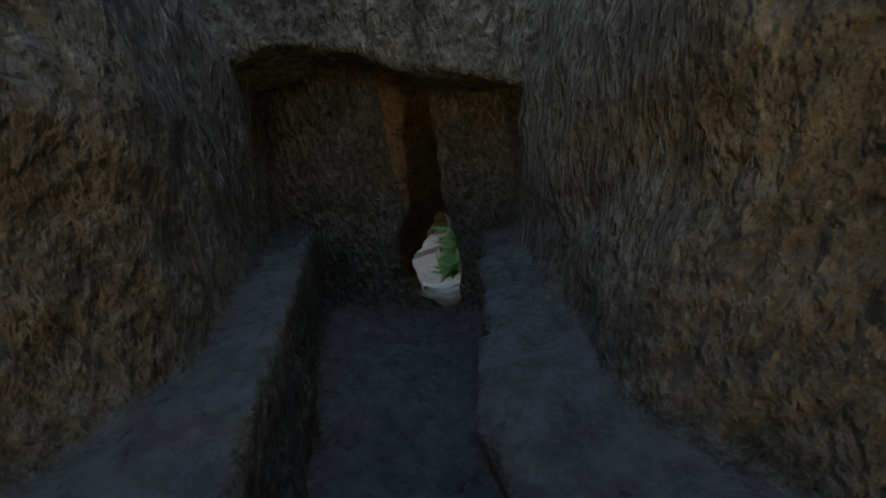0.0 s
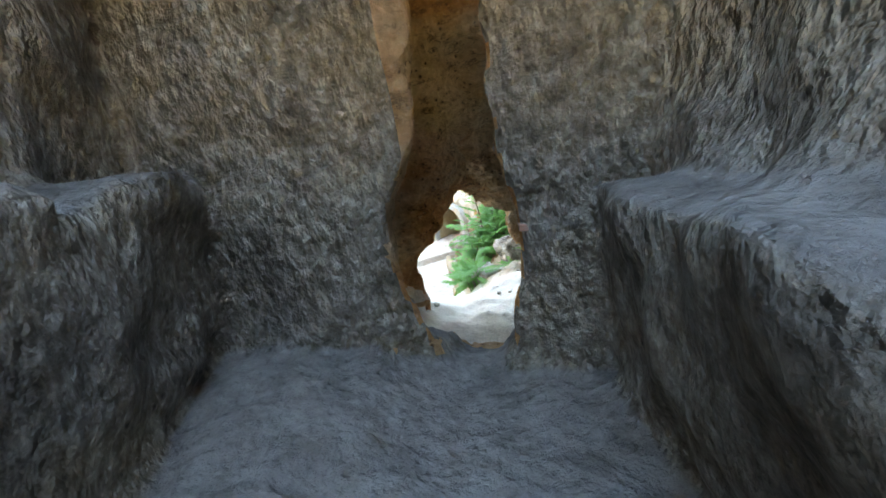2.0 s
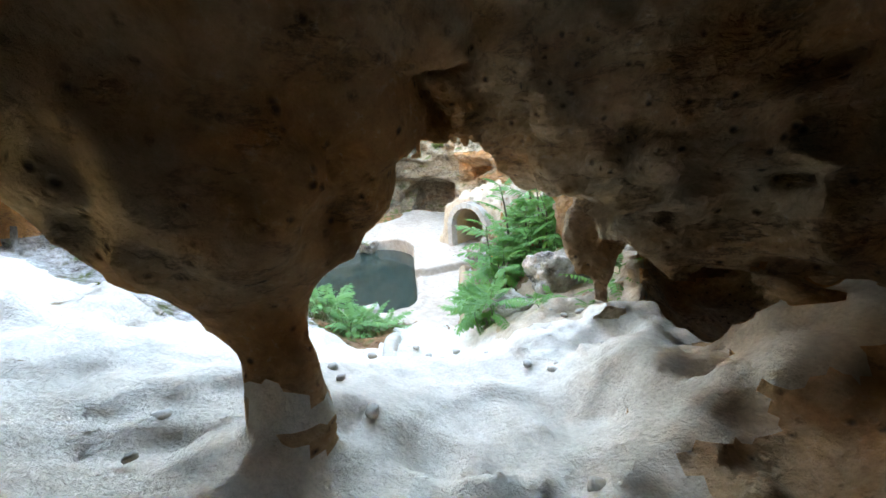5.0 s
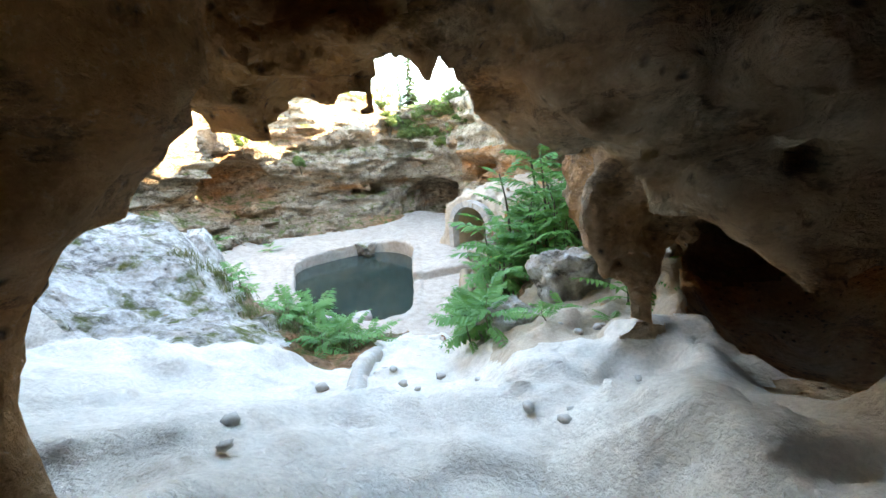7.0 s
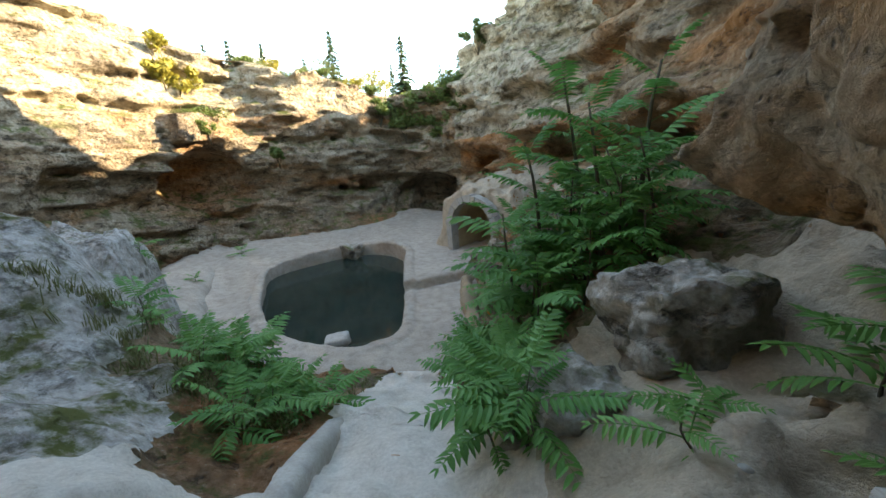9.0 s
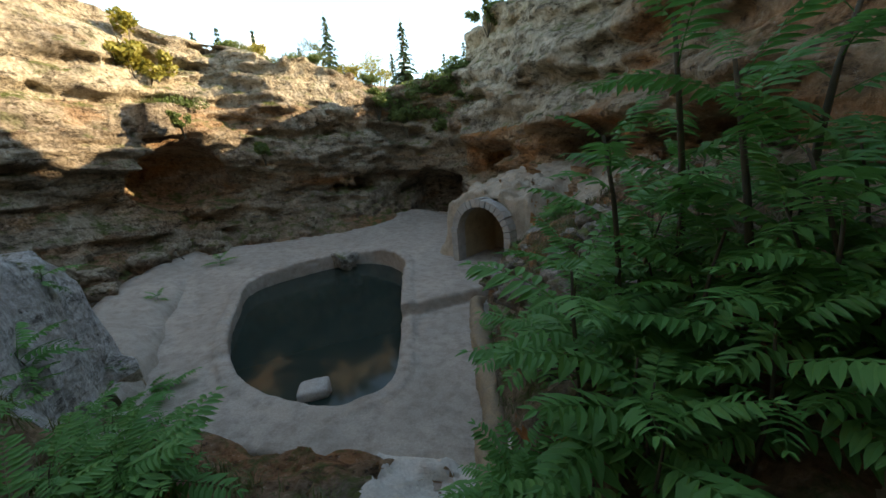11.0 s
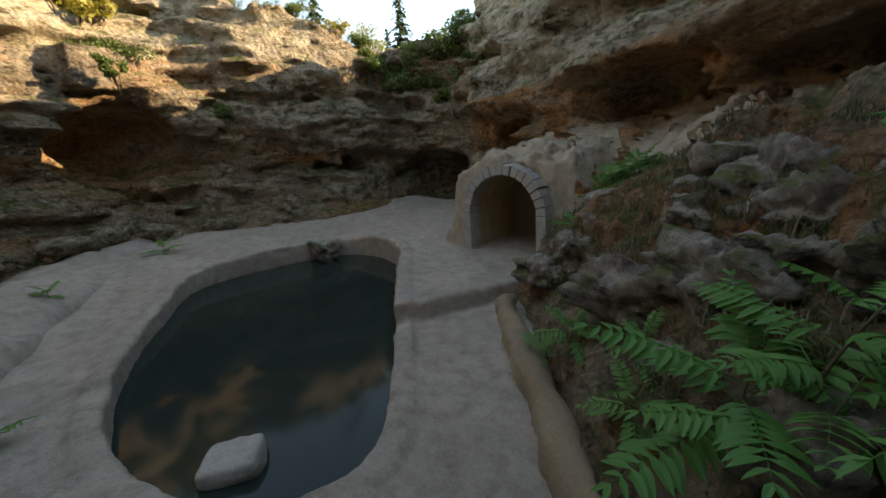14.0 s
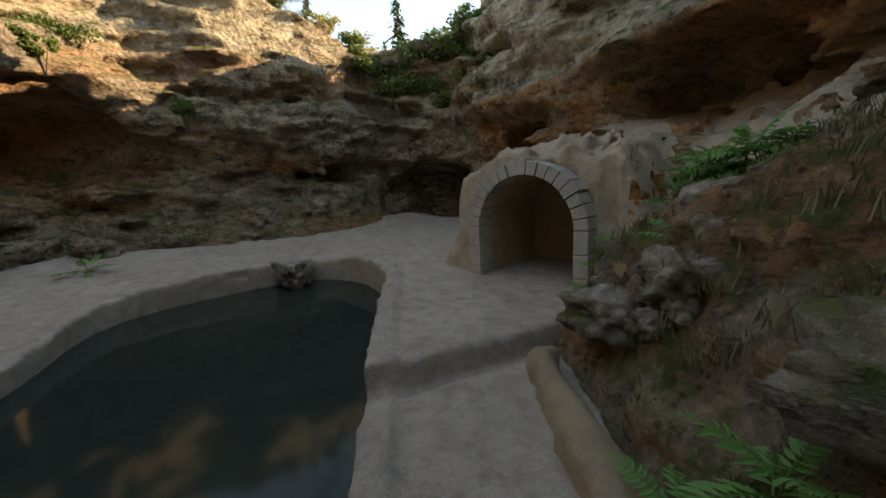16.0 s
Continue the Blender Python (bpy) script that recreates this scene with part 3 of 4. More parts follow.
def sample_block(lo, hi, h):
    xs, ys, zs = [np.arange(a, b + h * 0.5, h) for a, b in zip(lo, hi)]
    X2, Y2 = np.meshgrid(xs, ys, indexing="ij")
    d2, g, top = bowl_distance(X2, Y2), ground_height(X2, Y2), top_height(X2, Y2)
    # a coarse pass finds where the surface can lie; only there is the field worked out finely
    n, step = (len(xs), len(ys), len(zs)), 4
    cx, cy, cz = [np.unique(np.r_[np.arange(0, m, step), m - 1]) for m in n]
    I, J, K = np.meshgrid(cx, cy, cz, indexing="ij")
    coarse = rock_field(xs[I], ys[J], zs[K], d2[I, J], g[I, J], top[I, J])
    near = [np.abs(np.arange(m)[:, None] - c[None]).argmin(1) for m, c in zip(n, (cx, cy, cz))]
    f = coarse[np.ix_(*near)].astype(np.float32)
    reach = 0.30 + 1.0 * step * h
    i, j, k = np.nonzero(np.abs(f) < reach)
    f[i, j, k] = rock_field(xs[i], ys[j], zs[k], d2[i, j], g[i, j], top[i, j])
    return surface_nets(f, lo, h)


def sort_faces(v, q):
    """Which piece of the setting each face belongs to."""
    c = v[q].mean(1)
    nrm = np.cross(v[q[:, 2]] - v[q[:, 0]], v[q[:, 3]] - v[q[:, 1]])
    nrm /= np.linalg.norm(nrm, axis=1)[:, None] + 1e-9
    x, y, z = c.T
    g = ground_height(x, y)
    soil = (np.abs(z - g) < 0.22) & (y > 2.0) & (nrm[:, 2] > 0.2)
    er = np.interp(y, EDGE_Y, EDGE_R)
    who = np.full(len(q), 3)
    who[(y > 9) & (x < -8.5)] = 2
    who[(y > 9) & (x > -3.3)] = 4
    who[y < 7.3] = 1
    who[(y < 1.42) | ((y < 1.72) & (nrm[:, 1] < -0.35) & (np.abs(x - 0.7) > 0.25))] = 0
    who[(y > 7.3) & (y <= 9) & (x < -3)] = 2
    who[(y > 7.3) & (y <= 9) & (x >= -3)] = 4
    who[(who == 4) & (y > 16.5) & (z > 4.0)] = 7
    who[(who == 2) & (z > 5.6)] = 7
    who[soil] = 5
    edge = fbm(x * 1.5, y * 1.5, x * 0, 3)
    who[soil & (x > er + 0.2 + 0.2 * edge) & (y > 8.0 + 0.6 * edge)] = 6
    who[soil & (x > er + 0.35 + 0.25 * edge) & (y > 6.1 + 0.5 * edge) & (y <= 8.0 + 0.6 * edge)] = 9
    who[soil & (x > er - 0.02) & (y > 9.2)] = 6
    who[soil & (x > 1.45 + 0.3 * edge) & (y < 3.9 + 0.4 * edge)] = 1
    who[soil & (x < -6) & (y > 9.5)] = 6
    who[soil & (x < np.interp(y, EDGE_Y, EDGE_L) - 0.9) & (y > 5.2) & (y <= 9.5)] = 8
    who[(y > 14.6) & (x > -3.2) & (z > 0.6) & soil] = 9
    who[(y > 14.8) & (y < 17.6) & (x > -3.4) & (x < -0.4) & (z > 0.1) & (z < 2.5)] = 9
    el = np.interp(y, EDGE_Y, EDGE_L)
    who[soil & (x < el - 0.15) & (y > 6.2 + 0.3 * edge) & (y < 9.6) & (z < 1.55 + 0.2 * edge)] = 6
    who[(y > 8.0) & (y < 11.2) & (x < -4.2) & (x > -9.5) & (z > 0.35) & (z < 3.2)] = 8
    who[(y < 2.1) & (z < 3.5) & (nrm[:, 2] > 0.35)] = 0
    return who


SETTING = [("carved_wall", M_CARVED, "grey tool-carved rock passage with a bench on each side", "rock wall"),
           ("cave_rock", M_CAVE, "brown pitted cave rock with a hanging pillar", "cave"),
           ("cliff_left", M_CLIFF, "tan layered limestone cliff with rust-brown hollows", "cliff"),
           ("cliff_back", M_CLIFF, "tan layered limestone cliff undercut behind the pool", "cliff"),
           ("cliff_right", M_RUST, "brown layered limestone cliff with an overhanging brow", "cliff"),
           ("ground", M_SAND, "pale trodden sandy ground sloping down to the pool", "ground"),
           ("earth_bank", M_BANK, "dark earth and rock bank beside the pool path", "bank"),
           ("cliff_upper", M_PALE, "pale cream limestone upper cliff lit by the sky", "cliff"),
           ("rock_mound", M_MOUND, "grey mossy rock mound between cave and pool", "rock"),
           ("sandy_bank", M_EARTH, "tan dusty earth slope outside the cave mouth", "ground")]
BANK_LO, BANK_HI = (-1.9, 7.34, -0.5), (2.6, 16.9, 3.6)
blocks = [((-4.0, -4.2, 0.5), (4.0, 7.5, 8.6), 0.06), ((-17.0, 7.3, -0.6), (6.0, 28.0, 14.0), 0.115), ((-17.0, 3.0, -0.6), (-3.9, 7.72, 11.0), 0.14), (BANK_LO, BANK_HI, 0.06)]
pieces = {i: ([], [], 0) for i in range(len(SETTING))}
for lo, hi, h in blocks:
    v, q = sample_block(lo, hi, h)
    if h == 0.115:
        c = v[q].mean(1)
        q = q[~np.all((c > np.array(BANK_LO) + (0.2, -0.1, 0.0)) & (c < np.array(BANK_HI) - 0.2), axis=1)]
    who = sort_faces(v, q)
    for i in range(len(SETTING)):
        fq = q[who == i]
        if len(fq):
            used, inv = np.unique(fq, return_inverse=True)
            vs, fs, n = pieces[i]
            vs.append(v[used])
            fs.append(inv.reshape(-1, 4) + n)
            pieces[i] = (vs, fs, n + len(used))
for i, (name, mat, label, cat) in enumerate(SETTING):
    vs, fs, n = pieces[i]
    if n:
        me = mesh_from(name, np.concatenate(vs).tolist(), np.concatenate(fs).tolist(), mat, True)
        tagged(new(name, me), label, cat, kind="structure")

# ---------------------------------------------------------------- pool, deck and walls
def deck_height(x, y, dp):
    ex, ey = STEP_B[0] - STEP_A[0], STEP_B[1] - STEP_A[1]
    k = math.hypot(ex, ey)
    s = ((y - STEP_A[1]) * ex - (x - STEP_A[0]) * ey) / k + 0.05 * fbm(x * 1.6, y * 1.6, x * 0, 3)
    west = sstep(-4.6, -6.2, x)
    upper = (1 - west) * sstep(-0.015, 0.015, s) + west * sstep(12.5, 16.0, y)
    rise = 0.10 * np.maximum(dp - 0.9, 0) * west + 0.035 * np.maximum(s - 1.0, 0) * (1 - west)
    gutter = -0.08 * np.exp(-(((s + 0.10) / 0.10) ** 2)) * (1 - west)
    return 0.05 + 0.20 * upper + rise + gutter + 0.015 * fbm(x * 1.3, y * 1.3, x * 0 + 5, 3)


def deck_field(x, y, z, zd, dp, dd):
    rim = (0.045 + 0.03 * vnoise(x * 4.1, y * 4.1, z * 0)) * sstep(0.30, 0.22, dp)                       # slightly raised edging
    f = smax(z - zd - rim, -(dp + 0.02 * vnoise(x * 6, y * 6, z * 6)), 0.03)
    return np.maximum.reduce([f, dd, -0.9 - z]) + 0.006 * vnoise(x * 9, y * 9, z * 9)


h = 0.05
xs, ys, zs = np.arange(-11.6, -0.4, h), np.arange(9.2, 24.2, h), np.arange(-0.95, 0.95, h)
X2, Y2 = np.meshgrid(xs, ys, indexing="ij")
dp2, dd2 = loop_distance(X2, Y2, pool_pts), loop_distance(X2, Y2, DECK)
zd2 = deck_height(X2, Y2, dp2)
f = np.stack([deck_field(X2, Y2, np.full_like(X2, zz), zd2, dp2, dd2) for zz in zs], 2).astype(np.float32)
v, q = surface_nets(f, (xs[0], ys[0], zs[0]), h)
deck_top = v[q][:, :, 2].max(1) > -0.6
me = mesh_from("pool_deck", v.tolist(), q[deck_top].tolist(), M_DECK, True)
tagged(new("pool_deck", me), "worn beige concrete deck with a broken step round the pool", "deck", kind="structure")

bm = bmesh.new()
vs = [bm.verts.new((p.x, p.y, WATER_Z)) for p in smooth_loop([(-4.9 + (x + 4.9) * 1.03, 14 + (y - 14) * 1.03) for x, y in POOL], 5)]
bm.faces.new(vs)
tagged(part("water", bm, M_WATER, None), "still dark green pool water reflecting the sky", "water", kind="structure")
bm = bmesh.new()
vs = [bm.verts.new((p.x, p.y, -0.85)) for p in smooth_loop([(-4.9 + (x + 4.9) * 1.05, 14 + (y - 14) * 1.05) for x, y in POOL], 5)]
bm.faces.new(vs)
tagged(part("pool_bed", bm, M_MUD, None), "dark mud bed beneath the pool water", "pool bed", kind="structure")


def swept(name, line, profile, material, label, cat, rough=0.02, kind="", smooth=True):
    """A low wall: a cross-section (across, up) carried along a plan line."""
    verts, faces, n = [], [], len(profile)
    for i, p in enumerate(line):
        d = (line[min(i + 1, len(line) - 1)] - line[max(i - 1, 0)])
        side = Vector((d.y, -d.x, 0)).normalized()
        for a, u in profile:
            k = Vector((p.x, p.y, p.z)) * 1.7
            w = noise.noise(k + Vector((a * 3, u * 3, 0))) * rough * 2 + noise.noise(k * 4 + Vector((a * 9, u * 9, 0))) * rough
            verts.append(p + side * (a + w) + Vector((0, 0, u + (w if u > 0 else 0))))
    for i in range(len(line) - 1):
        for j in range(n):
            a, b = i * n + j, i * n + (j + 1) % n
            faces.append((a, b, b + n, a + n))
    faces.append(tuple(range(n)))
    faces.append(tuple(range((len(line) - 1) * n, len(line) * n))[::-1])
    ob = new(name, mesh_from(name, verts, faces, material, smooth))
    return tagged(ob, label, cat, kind=kind)


wall_line = smooth_loop([(x, y, 0.15) for x, y in LOW_WALL], 8, False)
swept("plaster_wall", wall_line, [(0.3, -0.4), (0.2, 0.04), (0.05, 0.18), (-0.15, 0.26), (-0.5, 0.36), (-0.9, 0.42), (-1.2, 0.40), (-1.2, -0.4)], M_DECK, "smooth rounded plaster wall between deck and cliff foot", "wall", 0.04, "structure")
kerb_line = smooth_loop([(-1.20, 14.6, -0.42), (-1.42, 14.2, -0.12), (-1.42, 13.6, -0.04), (-1.12, 12.5, 0.0), (-0.95, 11.7, 0.02), (-0.80, 11.0, 0.04), (-0.66, 10.3, 0.06), (-0.58, 9.5, 0.18), (-0.45, 8.8, 0.42)], 8, False)
swept("plaster_kerb", kerb_line, [(-0.16, -0.4), (-0.12, 0.10), (-0.08, 0.22), (0.0, 0.25), (0.10, 0.26), (0.20, 0.22), (0.20, -0.4)], M_KERB, "ochre plaster retaining kerb along the path edge", "kerb", 0.055, "structure")
lk = smooth_loop([(-0.70, 5.55, 1.50), (-0.98, 6.3, 1.42), (-1.25, 7.1, 1.08), (-1.60, 8.2, 0.56)], 8, False)
swept("stone_kerb", lk, [(-0.09, -0.45), (-0.08, 0.08), (-0.05, 0.13), (0.05, 0.12), (0.09, 0.07), (0.09, -0.45)], M_STONE, "pale worn stone kerb edging the sloping path", "kerb", 0.018)


def rough_block(name, size, loc, rot, material, label, cat, seed, lumps=0.12, segs=3, kind=""):
    """A stone: a box cut fine, rounded and knocked about."""
    bm = bmesh.new()
    bmesh.ops.create_icosphere(bm, subdivisions=segs + 1, radius=1)
    o = Vector((seed * 3.1, seed * 1.7, seed * 0.9))
    for vtx in bm.verts:
        c = vtx.co.copy()
        m = max(abs(c.x), abs(c.y), abs(c.z))
        c = c.lerp(c / m * 0.86, 0.62)
        r = 1 + lumps * 1.6 * noise.noise(c * 1.3 + o) + lumps * 0.8 * noise.noise(c * 3.1 + o) + lumps * 0.4 * noise.noise(c * 7 + o) + lumps * 0.22 * noise.noise(c * 15 + o)
        c *= r
        vtx.co = Vector((c.x * size[0], c.y * size[1], c.z * size[2]))
    ob = part(name, bm, material, None, "", True)
    ob.matrix_basis = pose(*loc, *rot)
    return tagged(ob, label, cat, kind=kind)


rough_block("stone_slab", (0.27, 0.22, 0.15), (-3.5, 10.85, -0.14), (6, -4, 25), M_STONE, "pale squared stone slab lying in the pool's edge", "stone", 3, 0.05)
rough_block("stone_spout", (0.50, 0.34, 0.30), (-6.55, 17.25, 0.12), (0, 0, -35), M_GREYROCK, "mossy rough stone lump on the pool rim", "stone", 5, 0.22)

# ---------------------------------------------------------------- tunnel arch
arch = tagged(new("stone_arch"), "round arch of pale cut stone blocks round a tunnel", "arch")
arch.matrix_basis = Matrix.Translation(ARCH_MID) @ Matrix(((ARCH_ACROSS.x, ARCH_IN.x, 0, 0), (ARCH_ACROSS.y, ARCH_IN.y, 0, 0), (0, 0, 1, 0), (0, 0, 0, 1)))
R_IN, R_OUT, SPRING, DEPTH = ARCH_HALF - 0.13, ARCH_HALF + 0.07, 0.86, 0.34


def wedge(pts, depth, bev):
    bm = bmesh.new()
    f0 = bm.faces.new([bm.verts.new((x, -depth / 2, z)) for x, z in pts])
    ext = bmesh.ops.extrude_face_region(bm, geom=[f0])
    for vtx in [e for e in ext["geom"] if isinstance(e, bmesh.types.BMVert)]:
        vtx.co.y += depth
    bmesh.ops.recalc_face_normals(bm, faces=bm.faces[:])
    bmesh.ops.bevel(bm, geom=bm.edges[:], offset=bev, segments=1, affect="EDGES")
    return bm


rr = random.Random(4)
N_V = 17
for i in range(N_V):
    a0, a1 = math.pi * i / N_V + 0.008, math.pi * (i + 1) / N_V - 0.008
    ro = R_OUT + rr.uniform(-0.015, 0.03)
    pts = [(math.cos(a) * r, SPRING + math.sin(a) * r) for a, r in ((a0, R_IN), (a0, ro), (a1, ro), (a1, R_IN))]
    part("voussoir", wedge(pts, DEPTH + rr.uniform(-0.03, 0.03), 0.008), M_STONE, arch)
for s in (-1, 1):
    z0 = -0.1
    for k in range(3):
        hgt = (SPRING + 0.1) / 3
        pts = [(s * R_IN, z0 + 0.004), (s * (R_OUT + rr.uniform(-0.01, 0.02)), z0 + 0.004), (s * R_OUT, z0 + hgt - 0.004), (s * R_IN, z0 + hgt - 0.004)]
        part("jamb_stone", wedge(pts, DEPTH + rr.uniform(-0.02, 0.02), 0.008), M_STONE, arch)
        z0 += hgt
bm = bmesh.new()
rows = []
for yv in np.linspace(0.10, 1.8, 9):
    prof = [(R_IN + 0.05, -0.15), (R_IN + 0.05, SPRING * 0.5)] + [(math.cos(a) * (R_IN + 0.05), SPRING + math.sin(a) * (R_IN + 0.05)) for a in np.linspace(0, math.pi, 17)] + [(-R_IN - 0.05, SPRING * 0.5), (-R_IN - 0.05, -0.15)]
    rows.append([bm.verts.new((x + 0.03 * noise.noise((x, yv, z)) - 0.0, yv, z + 0.03 * noise.noise((x + 9, yv, z)))) for x, z in prof])
for a, b in zip(rows, rows[1:]):
    for k in range(len(a) - 1):
        bm.faces.new((a[k], a[k + 1], b[k + 1], b[k]))
bm.faces.new(rows[-1])
lining = part("tunnel_lining", bm, M_VAULT, None, "", True)
lining.matrix_basis = arch.matrix_basis
tagged(lining, "ochre plastered tunnel vault behind the arch", "tunnel", kind="structure")
bm = box_bm(2 * R_IN + 0.3, 2.5, 0.1)
tf = part("tunnel_floor", bm, M_DECK, None)
tf.matrix_basis = arch.matrix_basis @ pose(0, 0.7, -0.075)
tagged(tf, "beige concrete floor of the arched tunnel", "floor", kind="structure")

# ---------------------------------------------------------------- bricks set in the slot's edge
pier = tagged(new("brick_patch"), "patch of old red bricks and lime mortar in rock", "brickwork")
pier.matrix_basis = pose(1.125, 1.585, 3.88, 0, 4, 6) @ Matrix.Scale(0.62, 4)
bm = box_bm(0.13, 0.22, 0.60, 0.03)
for vtx in bm.verts:
    vtx.co += Vector((noise.noise(vtx.co * 4), noise.noise(vtx.co * 4 + Vector((5, 0, 0))), noise.noise(vtx.co * 5))) * 0.02
part("mortar", bm, M_MORTAR, pier)
bb = box_bm(0.12, 0.25, 0.062, 0.008)
brick_me = bpy.data.meshes.new("brick")
bb.to_mesh(brick_me)
bb.free()
brick_me.materials.append(M_BRICK)
for i in range(6):
    shared("brick", brick_me, pier, pose(-0.035 + 0.012 * (i % 2), -0.05 + 0.03 * ((i * 7) % 3 - 1), 0.02 + i * 0.098, 4 - 3 * (i % 3), 3 * (i % 2), 5 * ((i * 5) % 3 - 1)))


# ---------------------------------------------------------------- loose rocks
def on_ground(x, y):
    return float(ground_height(np.array([x]), np.array([y]))[0])


for i, (x, y, z, s, rz, lab) in enumerate([
        (1.12, 7.25, 2.10, (0.36, 0.36, 0.34), 20, "large grey weathered boulder on the sandy bank"),
        (0.52, 6.95, 1.62, (0.34, 0.30, 0.28), 50, "grey pitted boulder among sumac stems"),
        (0.72, 6.75, 1.30, (0.26, 0.30, 0.30), -20, "upright grey boulder beside the path"),
        (1.45, 7.4, 1.95, (0.36, 0.30, 0.26), 70, "tan boulder on the sandy bank")]):
    rough_block("boulder", s, (x, y, z), (8 * (i % 3) - 8, 10 * (i % 2) - 5, rz), M_GREYROCK, lab, "boulder", 11 + i, 0.24, 4)
rr = random.Random(12)
for i in range(46):
    y = rr.uniform(9.2, 15.2)
    x = np.interp(y, EDGE_Y, EDGE_R) + rr.uniform(0.35, 2.3)
    s = rr.choice((0.10, 0.14, 0.2, 0.3)) * rr.uniform(0.7, 1.3)
    rough_block("rock", (s, s * rr.uniform(0.7, 1.1), s * rr.uniform(0.5, 0.9)), (x, y, on_ground(x, y) - 0.25 * s), (rr.uniform(-25, 25), rr.uniform(-25, 25), rr.uniform(0, 360)), M_BANKROCK, "rough grey rock half buried in the earth bank", "rock", 30 + i, 0.32, 3)
for i in range(26):
    y = rr.uniform(3.0, 6.6)
    x = rr.uniform(-1.0, 1.5)
    s = rr.uniform(0.018, 0.05)
    rough_block("loose_stone", (s, s * 0.8, s * 0.6), (x, y, on_ground(x, y) + 0.2 * s), (0, 0, rr.uniform(0, 360)), M_STONE, "small loose stone lying on pale sandy ground", "stone", 80 + i, 0.2, 1)
for i, (x, y, s) in enumerate([(-10.6, 16.9, 0.5), (-9.9, 18.3, 0.45), (-11.2, 15.0, 0.6), (-11.4, 13.6, 0.5), (-9.6, 12.6, 0.4), (-11.9, 16.2, 0.7)]):
    rough_block("boulder", (s, s * 0.8, s * 0.55), (x - 0.9, y + 0.1, 0.55 + 0.2 * s), (5, 8, 40 * i), M_CLIFF, "tan fallen boulder at the cliff foot", "boulder", 120 + i, 0.22)


# ---------------------------------------------------------------- plants
def frond_mesh(name, length, pairs, leaf, droop, material, seed):
    """A pinnate leaf: an arching rib with pairs of pointed leaflets, each folded along its middle."""
    r = random.Random(seed)
    verts, faces = [], []

    def rib(t):
        return Vector((0, length * (t - 0.12 * droop * t * t), length * (0.30 * t - droop * t * t)))

    n = pairs * 2
    for i in range(n + 1):
        p, w = rib(i / n), 0.006 * (1 - 0.7 * i / n)
        verts += [p + Vector((-w, 0, 0)), p + Vector((w, 0, 0)), p + Vector((0, 0, w * 1.5))]
    for i in range(n):
        a = i * 3
        for j in range(3):
            faces.append((a + j, a + (j + 1) % 3, a + 3 + (j + 1) % 3, a + 3 + j))
    for k in range(pairs):
        t = 0.18 + 0.80 * k / (pairs - 1)
        size = leaf * (0.75 + 0.5 * math.sin(math.pi * min(t, 0.9))) * (1.0 if k < pairs - 2 else 0.75)
        for side in (-1, 1):
            p = rib(t + r.uniform(-0.008, 0.008))
            yaw = radians(r.uniform(52, 72)) if k < pairs - 1 else radians(25)
            out = Vector((side * math.sin(yaw), math.cos(yaw), r.uniform(-0.42, -0.12)))
            out.normalize()
            acr = Vector((out.y * side, -out.x * side, 0)) * 1.0
            up = Vector((0, 0, 1))
            b = len(verts)
            w = size * 0.17
            for q_, ww, hh in ((0.0, 0.15, 0), (0.35, 1.0, 0.02), (0.70, 0.72, -0.03)):
                c = p + out * size * q_ + up * (hh * size)
                verts += [c - acr * w * ww + up * w * 0.35 * ww, c, c + acr * w * ww + up * w * 0.35 * ww]
            verts[b + 1] = verts[round(t * n) * 3 + 2]
            verts.append(p + out * size + up * (-0.12 * size))
            for s_ in (0, 3):
                mid_ = round(t * n) * 3 + 2 if s_ == 0 else b + s_ + 1
                faces += [(b + s_, mid_, b + s_ + 4, b + s_ + 3), (mid_, b + s_ + 2, b + s_ + 5, b + s_ + 4)]
            faces += [(b + 6, b + 7, b + 9), (b + 7, b + 8, b + 9)]
    return mesh_from(name, verts, faces, material)


FRONDS = [frond_mesh("frond", L, n, lf, dr, M_LEAF, i) for i, (L, n, lf, dr) in enumerate([(0.85, 11, 0.17, 0.35), (0.70, 10, 0.15, 0.5), (0.95, 12, 0.18, 0.25), (0.60, 9, 0.14, 0.6)])]
SMALL = [frond_mesh("frond", L, n, lf, dr, M_FERN, 20 + i) for i, (L, n, lf, dr) in enumerate([(0.42, 9, 0.095, 0.4), (0.34, 8, 0.085, 0.55), (0.5, 10, 0.10, 0.3)])]


def tube(bm, pts, radii, sides=6):
    prev = None
    for p, r in zip(pts, radii):
        ring = [bm.verts.new(p + Vector((math.cos(2 * math.pi * k / sides) * r, math.sin(2 * math.pi * k / sides) * r, 0))) for k in range(sides)]
        if prev:
            for k in range(sides):
                bm.faces.new((prev[k], prev[(k + 1) % sides], ring[(k + 1) % sides], ring[k]))
        prev = ring
    bm.faces.new(prev)


